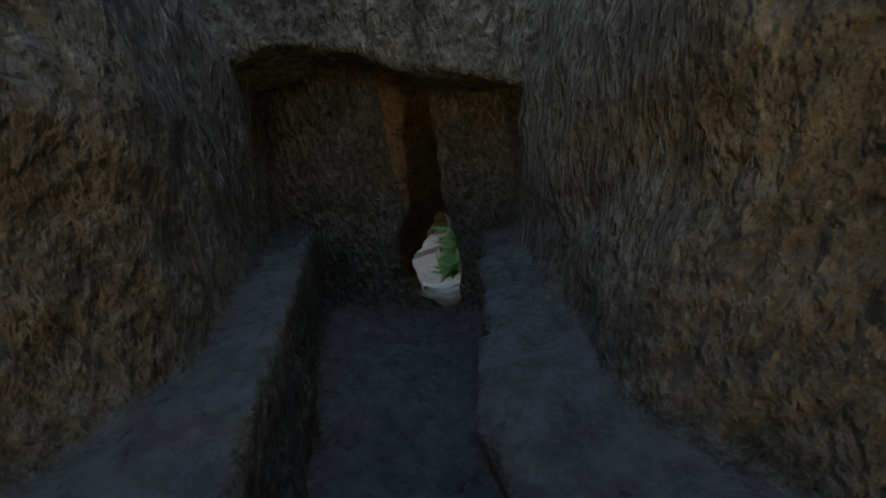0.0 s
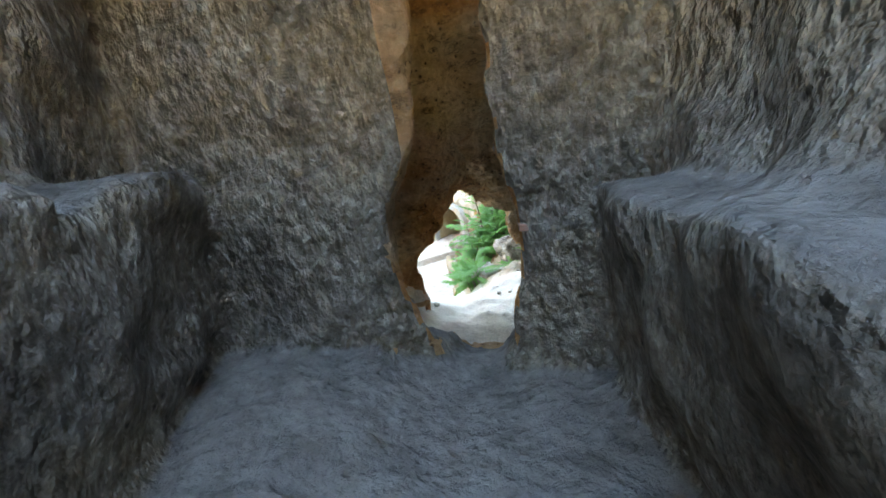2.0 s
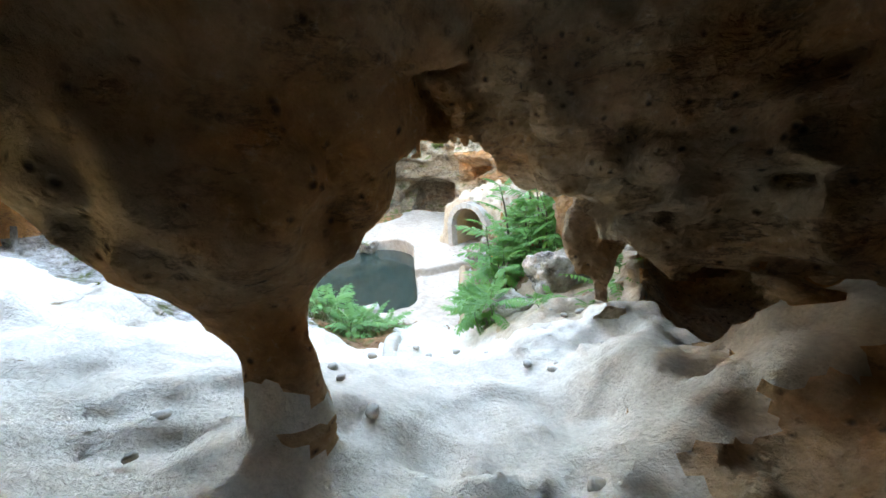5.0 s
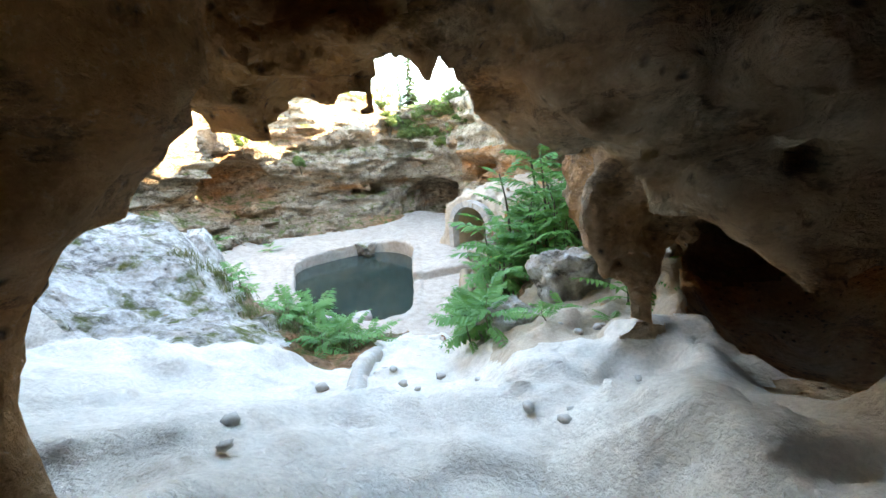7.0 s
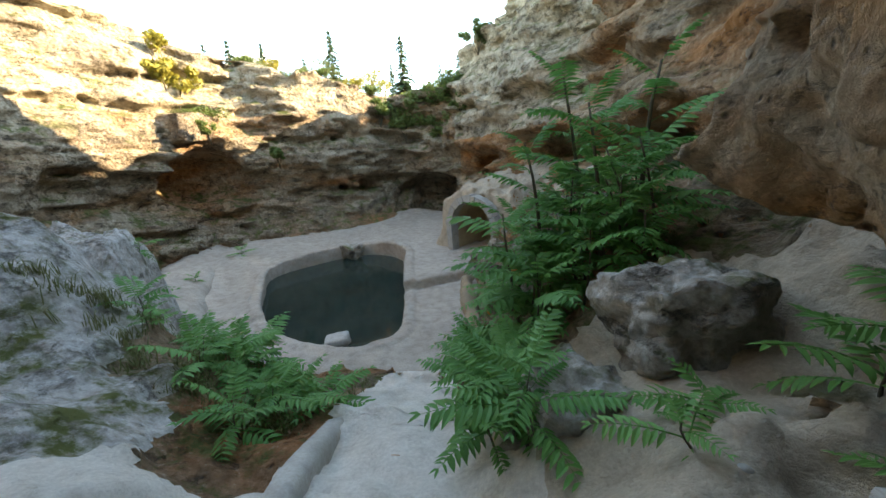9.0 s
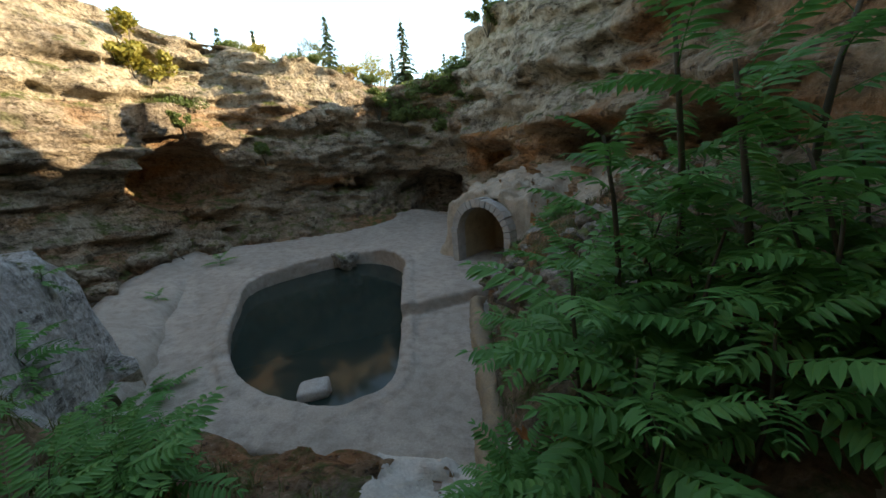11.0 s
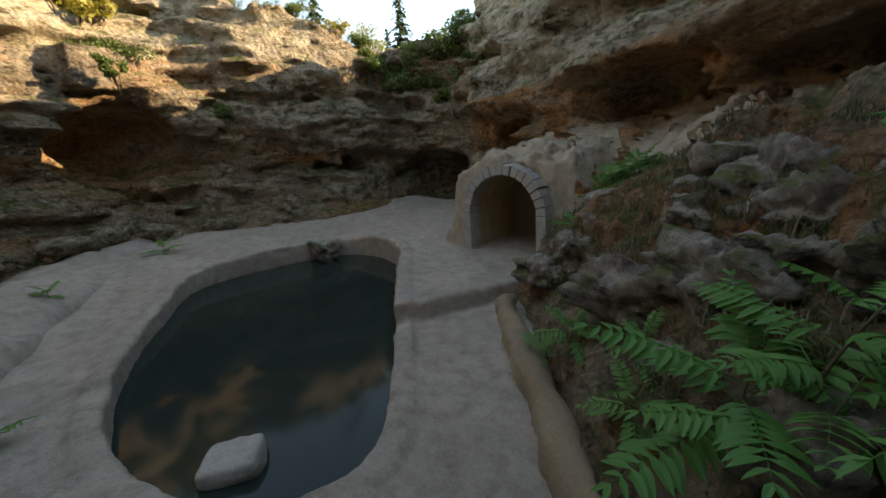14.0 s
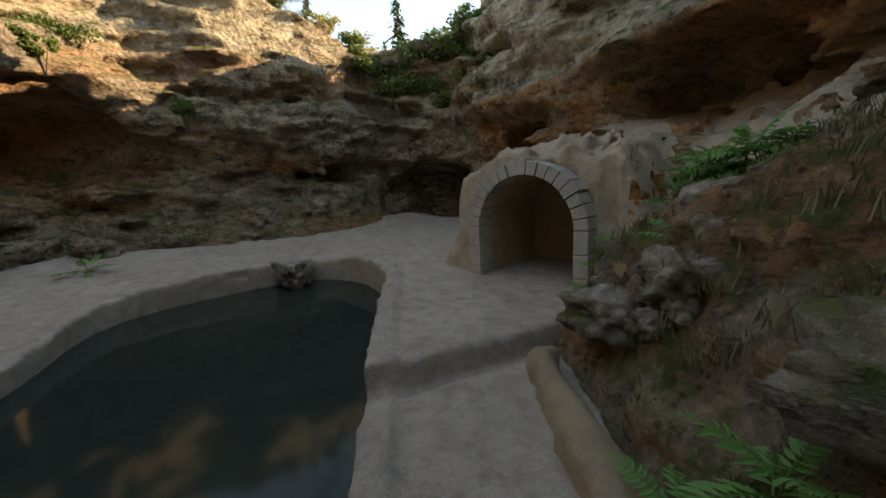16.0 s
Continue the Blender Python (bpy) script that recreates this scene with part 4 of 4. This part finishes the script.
def sumac(x, y, z, height, n, meshes, seed, label, lean=(0, 0), name="sumac_plant", group="sumac plants on the bank", scale=1.0):
    """A young tree of heaven: a thin stem with pinnate leaves along its upper half."""
    r = random.Random(seed)
    plant = tagged(new(name), label, "plant", group)
    plant.matrix_basis = pose(x, y, z, 0, 0, r.uniform(0, 360))
    pts = [Vector((lean[0] * t * t * height + 0.03 * math.sin(4 * t + seed), lean[1] * t * t * height, -0.06 + height * t)) for t in np.linspace(0, 1, 6)]
    bm = bmesh.new()
    tube(bm, pts, np.linspace(0.018, 0.006, 6) * max(height, 0.5))
    part("stem", bm, M_STEM, plant, "", True)
    for i in range(n):
        t = 0.35 + 0.65 * (i + 0.5) / n
        k = min(int(t * 5), 4)
        p = pts[k].lerp(pts[k + 1], t * 5 - k)
        pitch = 10 + 50 * (i / max(n - 1, 1)) + r.uniform(-12, 12)
        s = scale * r.uniform(0.8, 1.15) * (1.0 if i < n - 2 else 0.7)
        m = Matrix.Translation(p) @ pose(0, 0, 0, 0, 0, i * 137.5 + r.uniform(-20, 20)) @ pose(0, 0, 0, pitch - 22, r.uniform(-12, 12), 0) @ Matrix.Scale(s, 4)
        shared("frond", meshes[r.randrange(len(meshes))], plant, m)
    return plant


rr = random.Random(21)
BIG = "tall green sumac with long feathered leaves on bank"
for i in range(30):                                   # thicket between the path and the right cliff
    y = rr.uniform(8.0, 10.4)
    x = np.interp(y, EDGE_Y, EDGE_R) + rr.uniform(0.75 if y < 9.2 else 0.4, 2.0)
    sumac(x, y, on_ground(x, y), rr.uniform(0.35, 0.9) + 0.25 * (x > 0.3), rr.randint(9, 12), FRONDS, 100 + i, BIG, (rr.uniform(-0.15, 0.05), rr.uniform(-0.2, 0.2)), scale=rr.uniform(0.5, 0.75))
for i, (x, y, hgt) in enumerate([(0.35, 9.0, 1.7), (0.75, 9.3, 1.9), (0.9, 8.7, 1.6), (0.1, 8.5, 1.2), (0.05, 9.6, 1.2), (1.3, 9.2, 1.9)]):
    sumac(x, y, on_ground(x, y), hgt, 12, FRONDS, 200 + i, BIG, (-0.1, -0.05), scale=0.75)
for i in range(28):                                   # along the path's right edge higher up
    y = rr.uniform(6.6, 8.5)
    x = np.interp(y, EDGE_Y, EDGE_R) + rr.uniform(0.25, 0.62)
    sumac(x, y, on_ground(x, y), rr.uniform(0.25, 0.5), 8, FRONDS, 300 + i, "low green sumac shoots beside the sloping path", scale=rr.uniform(0.4, 0.6), name="sumac_shoot")
for i in range(44):                                   # left side, in an arc between the mound, the kerb and the deck's outer wall
    t = rr.random() ** 0.8
    x = float(np.interp(t, [0, 0.35, 0.7, 1], [-1.55, -2.7, -4.3, -6.3])) + rr.uniform(-0.35, 0.25)
    y = float(np.interp(t, [0, 0.35, 0.7, 1], [7.25, 7.9, 8.55, 10.2])) + rr.uniform(-0.45, 0.45)
    sumac(x, y, on_ground(x, y), rr.uniform(0.15, 0.4), 8, FRONDS if i % 3 else SMALL, 400 + i, "low green sumac shoots beside the grey mound", scale=rr.uniform(0.45, 0.75), name="sumac_shoot")
for i, (x, y, hgt, n, sc) in enumerate([(-0.75, 12.0, 0.35, 9, 0.9), (-0.95, 12.25, 0.25, 7, 0.8), (-0.55, 13.6, 0.2, 6, 0.7), (1.55, 6.55, 0.22, 8, 1.0), (1.7, 6.6, 0.2, 7, 0.9), (1.0, 6.55, 0.12, 6, 0.7), (1.35, 6.1, 0.1, 5, 0.5), (0.85, 6.3, 0.18, 6, 0.6),
                                        (-0.35, 11.3, 0.2, 7, 0.8), (-0.5, 10.9, 0.25, 8, 0.9), (-10.2, 15.9, 0.3, 7, 1.0), (-9.0, 12.9, 0.25, 7, 0.9), (-5.2, 9.3, 0.3, 8, 1.0), (-6.0, 9.5, 0.3, 8, 1.0)]):
    sumac(x, y, on_ground(x, y) + (0.45 if x < -8 else 0), hgt, n, SMALL, 500 + i, "small bright green leafy plant on the earth bank", name="fern_plant", group="small plants", scale=sc)
for i in range(12):                                   # ivy-like growth beside the arch
    t = rr.random()
    x, y = -0.85 + 1.3 * t + rr.uniform(-0.1, 0.2), 15.5 - 0.9 * t + rr.uniform(-0.2, 0.4)
    sumac(x, y, on_ground(x, y), rr.uniform(0.15, 0.4), 8, SMALL, 600 + i, "dark green fern beside the stone arch", name="fern_plant", group="ferns beside the arch", scale=rr.uniform(0.8, 1.3))


def leaf_cloud(bm, centre, radius, n, size, r, squash=0.8):
    for _ in range(n):
        d = Vector((r.gauss(0, 1), r.gauss(0, 1), r.gauss(0, 1))).normalized() * radius * r.uniform(0.35, 1.0) ** 0.6
        d.z *= squash
        p = centre + d
        s = size * r.uniform(0.6, 1.3)
        a = Vector((r.gauss(0, 1), r.gauss(0, 1), r.gauss(0, 1))).normalized() * s
        b = a.cross(Vector((r.gauss(0, 1), r.gauss(0, 1), r.gauss(0, 1)))).normalized() * s * 0.45
        bm.faces.new([bm.verts.new(w) for w in (p - a, p + b, p + a, p - b)])


def bush(x, y, z, w, h_, mat, seed, label, name="bush", leaf=0.07, density=1.0, cat="bush"):
    r = random.Random(seed)
    ob = tagged(new(name), label, cat)
    ob.matrix_basis = pose(x, y, z)
    bm = bmesh.new()
    tips = []
    for i in range(7):
        a = r.uniform(0, 6.28)
        tip = Vector((math.cos(a) * w * r.uniform(0.2, 0.9), math.sin(a) * w * r.uniform(0.2, 0.9), h_ * r.uniform(0.45, 1.0)))
        tube(bm, [Vector((0, 0, -0.25)), tip * 0.5 + Vector((0, 0, 0.1 * h_)), tip], [0.03 * w, 0.02 * w, 0.006 * w], 5)
        tips.append(tip)
    part("branchwork", bm, M_STEM, ob, "", True)
    bm = bmesh.new()
    for tip in tips:
        for k in range(3):
            leaf_cloud(bm, tip * r.uniform(0.55, 1.05) + Vector((r.gauss(0, 0.15 * w), r.gauss(0, 0.15 * w), 0)), 0.33 * w * r.uniform(0.6, 1.2), int(70 * density), leaf, r)
    part("crown", bm, mat, ob)
    return ob


def top_at(x, y):
    return float(top_height(np.array([x]), np.array([y]))[0])


for i, (x, y, z, w, hh) in enumerate([(-5.9, 24.2, 5.2, 1.1, 1.4), (-4.9, 24.6, 5.4, 1.2, 1.6), (-4.0, 24.2, 5.6, 1.1, 1.5), (-3.2, 23.3, 6.0, 0.9, 1.4), (-6.8, 24.2, 5.9, 0.9, 0.9), (-5.2, 24.2, 4.6, 1.0, 1.2), (-3.6, 23.6, 4.9, 0.9, 1.1), (-6.2, 23.7, 4.4, 0.8, 1.3), (-4.4, 23.8, 4.0, 0.9, 1.2), (-7.2, 23.0, 5.2, 0.7, 1.0), (-2.9, 22.7, 5.0, 0.7, 1.5)]):
    bush(x, y, z, w, hh, M_BUSH, 40 + i, "dense olive green bush rooted on the cliff rim", density=1.6)
for i, (x, y) in enumerate([(-12.3, 20.4), (-11.2, 20.8), (-10.1, 21.0), (-9.2, 21.4), (-8.3, 22.6), (-7.6, 23.4), (-13.6, 19.8)]):
    bush(x, y, top_at(x, y) - 0.1, 0.55, 0.55, M_YELLOW if i % 3 == 1 else M_BUSH, 60 + i, "low yellow-green bush on the cliff top", density=0.8, leaf=0.05)
bush(-12.6, 17.6, 5.45, 0.9, 0.25, M_BUSH, 75, "flat mossy grass tuft covering a rock ledge", "ledge_growth", 0.05, 1.5)
bush(-12.9, 17.0, 5.5, 1.0, 3.2, M_YELLOW, 76, "yellow-green young tree on the cliff ledge", "young_tree", 0.10, 1.6, "tree")
bush(-1.9, 20.9, 7.3, 0.6, 0.9, M_BUSH, 77, "dark bush hanging from the cliff edge", density=1.0)
bush(1.9, 14.6, 6.9, 0.6, 0.6, M_BUSH, 78, "round dark green bush growing on the cliff face", density=1.3)
for i, (x, y) in enumerate([(-11.2, 16.6), (-10.0, 18.6)]):
    bush(x, y, 4.6 - i, 0.35, 0.6, M_BUSH, 90 + i, "small green bush in a cliff crevice", density=0.8, leaf=0.05)


def conifer(x, y, z, height, seed):
    r = random.Random(seed)
    ob = tagged(new("spruce_tree"), "dark green spruce standing behind the cliff rim", "tree", "spruces behind the rim")
    ob.matrix_basis = pose(x, y, z)
    bm = bmesh.new()
    tube(bm, [Vector((0, 0, -0.5)), Vector((0, 0, height * 0.5)), Vector((0, 0, height))], [0.02 * height, 0.012 * height, 0.002 * height])
    part("trunk", bm, M_STEM, ob, "", True)
    bm = bmesh.new()
    tiers = 15
    for i in range(tiers):
        t = i / tiers
        rad, zz = height * 0.22 * (1 - t) ** 0.85 + 0.05, height * (0.1 + 0.88 * t)
        for k in range(max(5, int(11 * (1 - t)))):
            a = k * 2.4 + i + r.uniform(-0.3, 0.3)
            L = rad * r.uniform(0.65, 1.15)
            d = Vector((math.cos(a), math.sin(a), -0.35))
            for j in range(7):
                p = Vector((0, 0, zz)) + d * L * (j + 0.6) / 7
                w = 0.05 * height * (1 - 0.6 * j / 7) * (1 - 0.6 * t)
                side = Vector((-math.sin(a), math.cos(a), r.uniform(-0.5, 0.2))) * w
                fwd = d * L * 0.22 + Vector((0, 0, r.uniform(-0.03, 0.02) * height))
                bm.faces.new([bm.verts.new(c) for c in (p - side, p + fwd - side * 0.6, p + fwd * 1.2 + side * 0.3, p + side)])
    part("crown", bm, M_CONIFER, ob)
    return ob


for i, (x, y, z, hgt) in enumerate([(-21.4, 30, 8.5, 4.6), (-18.6, 30, 8.3, 4.2), (-13.2, 30, 7.8, 4.7), (-8.2, 30, 7.0, 4.4), (-4.3, 29, 6.8, 2.6), (-16.6, 32, 8.0, 3.6), (-10.5, 34, 7.4, 3.4), (-6.4, 33, 7.0, 3.0), (-24.5, 31, 8.6, 5.0)]):
    conifer(x, y, z, hgt, 700 + i)
for i, (x, y, z, w, hh) in enumerate([(-10.2, 29, 7.0, 1.5, 2.6), (-9.0, 28, 6.8, 1.2, 2.0), (-16.0, 29, 7.6, 1.3, 2.0), (-11.8, 28.5, 7.2, 1.2, 1.6)]):
    bush(x, y, z, w, hh, M_YELLOW, 800 + i, "thin yellowing birch behind the cliff rim", "birch_tree", 0.06, 0.7, "tree")

# ---------------------------------------------------------------- plateau beyond the rim
verts, faces = [], []
ringn = 48
for k, (scale_, zz) in enumerate([(1.0, 6.4), (1.25, 6.6), (2.5, 7.0), (8, 8.0), (60, 9.0)]):
    for i in range(ringn):
        a = 2 * math.pi * i / ringn
        bxm = max(abs(math.cos(a)) / 11.3, abs(math.sin(a)) / 16.0)
        px, py = -5.5 + math.cos(a) / bxm * scale_, 12.0 + math.sin(a) / bxm * scale_
        verts.append((px, py, zz + (noise.noise((px * 0.1, py * 0.1, 0)) * 0.6 if k else 0) + (3.5 if px > 3 and k < 3 else 0)))
for k in range(4):
    for i in range(ringn):
        a, b = k * ringn + i, k * ringn + (i + 1) % ringn
        faces.append((a, b, b + ringn, a + ringn))
tagged(new("plateau", mesh_from("plateau", verts, faces, M_BANK, True)), "grassy earth plateau around the quarry rim", "ground", kind="structure")


# ---------------------------------------------------------------- grass and cloud
def tufts(name, spots, blade, material, label, seed, per=26):
    r = random.Random(seed)
    verts, faces = [], []
    for x, y, z in spots:
        for _ in range(per):
            a, l_ = r.uniform(0, 6.28), blade * r.uniform(0.4, 1.2)
            p = Vector((x + r.gauss(0, 0.07), y + r.gauss(0, 0.07), z - 0.03))
            o = Vector((math.cos(a), math.sin(a), 0))
            w = Vector((-o.y, o.x, 0)) * 0.005
            b = len(verts)
            m = p + o * l_ * 0.25 + Vector((0, 0, l_ * 0.6))
            verts += [p - w, p + w, m + w * 0.8, m - w * 0.8, p + o * l_ * 0.7 + Vector((0, 0, l_ * 0.75))]
            faces += [(b, b + 1, b + 2, b + 3), (b + 3, b + 2, b + 4)]
    return tagged(new(name, mesh_from(name, verts, faces, material)), label, "grass", kind="stuff")


def scatter(n, seed, ylo, yhi, olo, ohi):
    r = random.Random(seed)
    ys_ = np.array([r.uniform(ylo, yhi) for _ in range(n)])
    xs_ = np.interp(ys_, EDGE_Y, EDGE_R) + np.array([r.uniform(olo, ohi) for _ in range(n)])
    return list(zip(xs_, ys_, ground_height(xs_, ys_)))


tufts("dry_grass", scatter(260, 1, 9.5, 15.5, 0.5, 2.6), 0.22, M_DRY, "dry straw-coloured grass over the bank", 1)
tufts("green_grass", scatter(200, 2, 8.5, 15.5, 0.2, 2.6), 0.14, M_GRASS, "short green grass and moss on the bank", 2)
r_ = random.Random(9)
bed = [(x, y, on_ground(x, y)) for x, y in ((r_.uniform(-4.2, -1.6), r_.uniform(7.0, 8.7)) for _ in range(130))]
tufts("bed_grass", bed, 0.20, M_GRASS, "green grass and weeds in the bed beside the kerb", 5)
sp = [(x, y, top_at(x, y)) for x, y in ((r_.uniform(-14, -8), r_.uniform(19.6, 22.5)) for _ in range(160))]
tufts("rim_grass", sp, 0.28, M_GRASS, "yellow-green grass along the cliff rim", 3)
sp = [(x, y, 5.6) for x, y in ((r_.uniform(-15, -12.0), r_.uniform(16.3, 18.4)) for _ in range(120))]
tufts("ledge_grass", sp, 0.22, M_GRASS, "matted grass on the jutting rock ledge", 4)

M_CLOUD, nt, bsdf = nodes_of("cloud_white")
bsdf.inputs["Base Color"].default_value = (0.95, 0.95, 0.96, 1)
bsdf.inputs["Roughness"].default_value = 1.0
bsdf.inputs["Subsurface Weight"].default_value = 0.0
bm = bmesh.new()
for ox, oz, rad in ((0, 0, 26), (-24, -4, 20), (20, -10, 18), (-8, 16, 17), (30, -22, 12), (6, -16, 16)):
    m = Matrix.Translation((ox, 0, oz))
    for vtx in bmesh.ops.create_icosphere(bm, subdivisions=4, radius=rad)["verts"]:
        vtx.co *= 1 + 0.22 * noise.noise(vtx.co * 0.08 + Vector((ox, 0, oz))) + 0.10 * noise.noise(vtx.co * 0.25)
        vtx.co = m @ vtx.co
cloud = part("cloud", bm, M_CLOUD, None, "", True)
cloud.matrix_basis = pose(-560, 700, 240)
tagged(cloud, "small white fair-weather cloud in the blue sky", "cloud", kind="structure")

# ---------------------------------------------------------------- fallen branch and dead leaves
bm = bmesh.new()
tube(bm, [Vector((0, 0, 0)), Vector((0.3, -0.25, 0.08)), Vector((0.75, -0.55, 0.05)), Vector((1.2, -0.7, -0.02))], [0.05, 0.045, 0.035, 0.02])
br = part("fallen_branch", bm, M_STEM, None, "", True)
br.matrix_basis = pose(-11.6, 15.6, 0.86)
tagged(br, "dry brown branch lying at the cliff foot", "branch")
for i, (x, y, dz) in enumerate([(0.05, 9.15, 0.35), (0.12, 9.3, 0.22), (-0.45, 10.6, 0.05)]):
    bm = bmesh.new()
    for k in range(3):
        a = radians(-50 + 50 * k)
        o, w = Vector((math.sin(a), math.cos(a), 0.1)) * 0.11, Vector((math.cos(a), -math.sin(a), 0.15)) * 0.03
        bm.faces.new([bm.verts.new(c) for c in (Vector((0, 0, 0)), o * 0.5 + w, o, o * 0.5 - w)])
    dl = part("dead_leaf", bm, M_ORANGE, None)
    dl.matrix_basis = pose(x, y, on_ground(x, y) + dz, 35, 10, 40 * i)
    tagged(dl, "withered orange leaf caught among green fronds", "leaf")
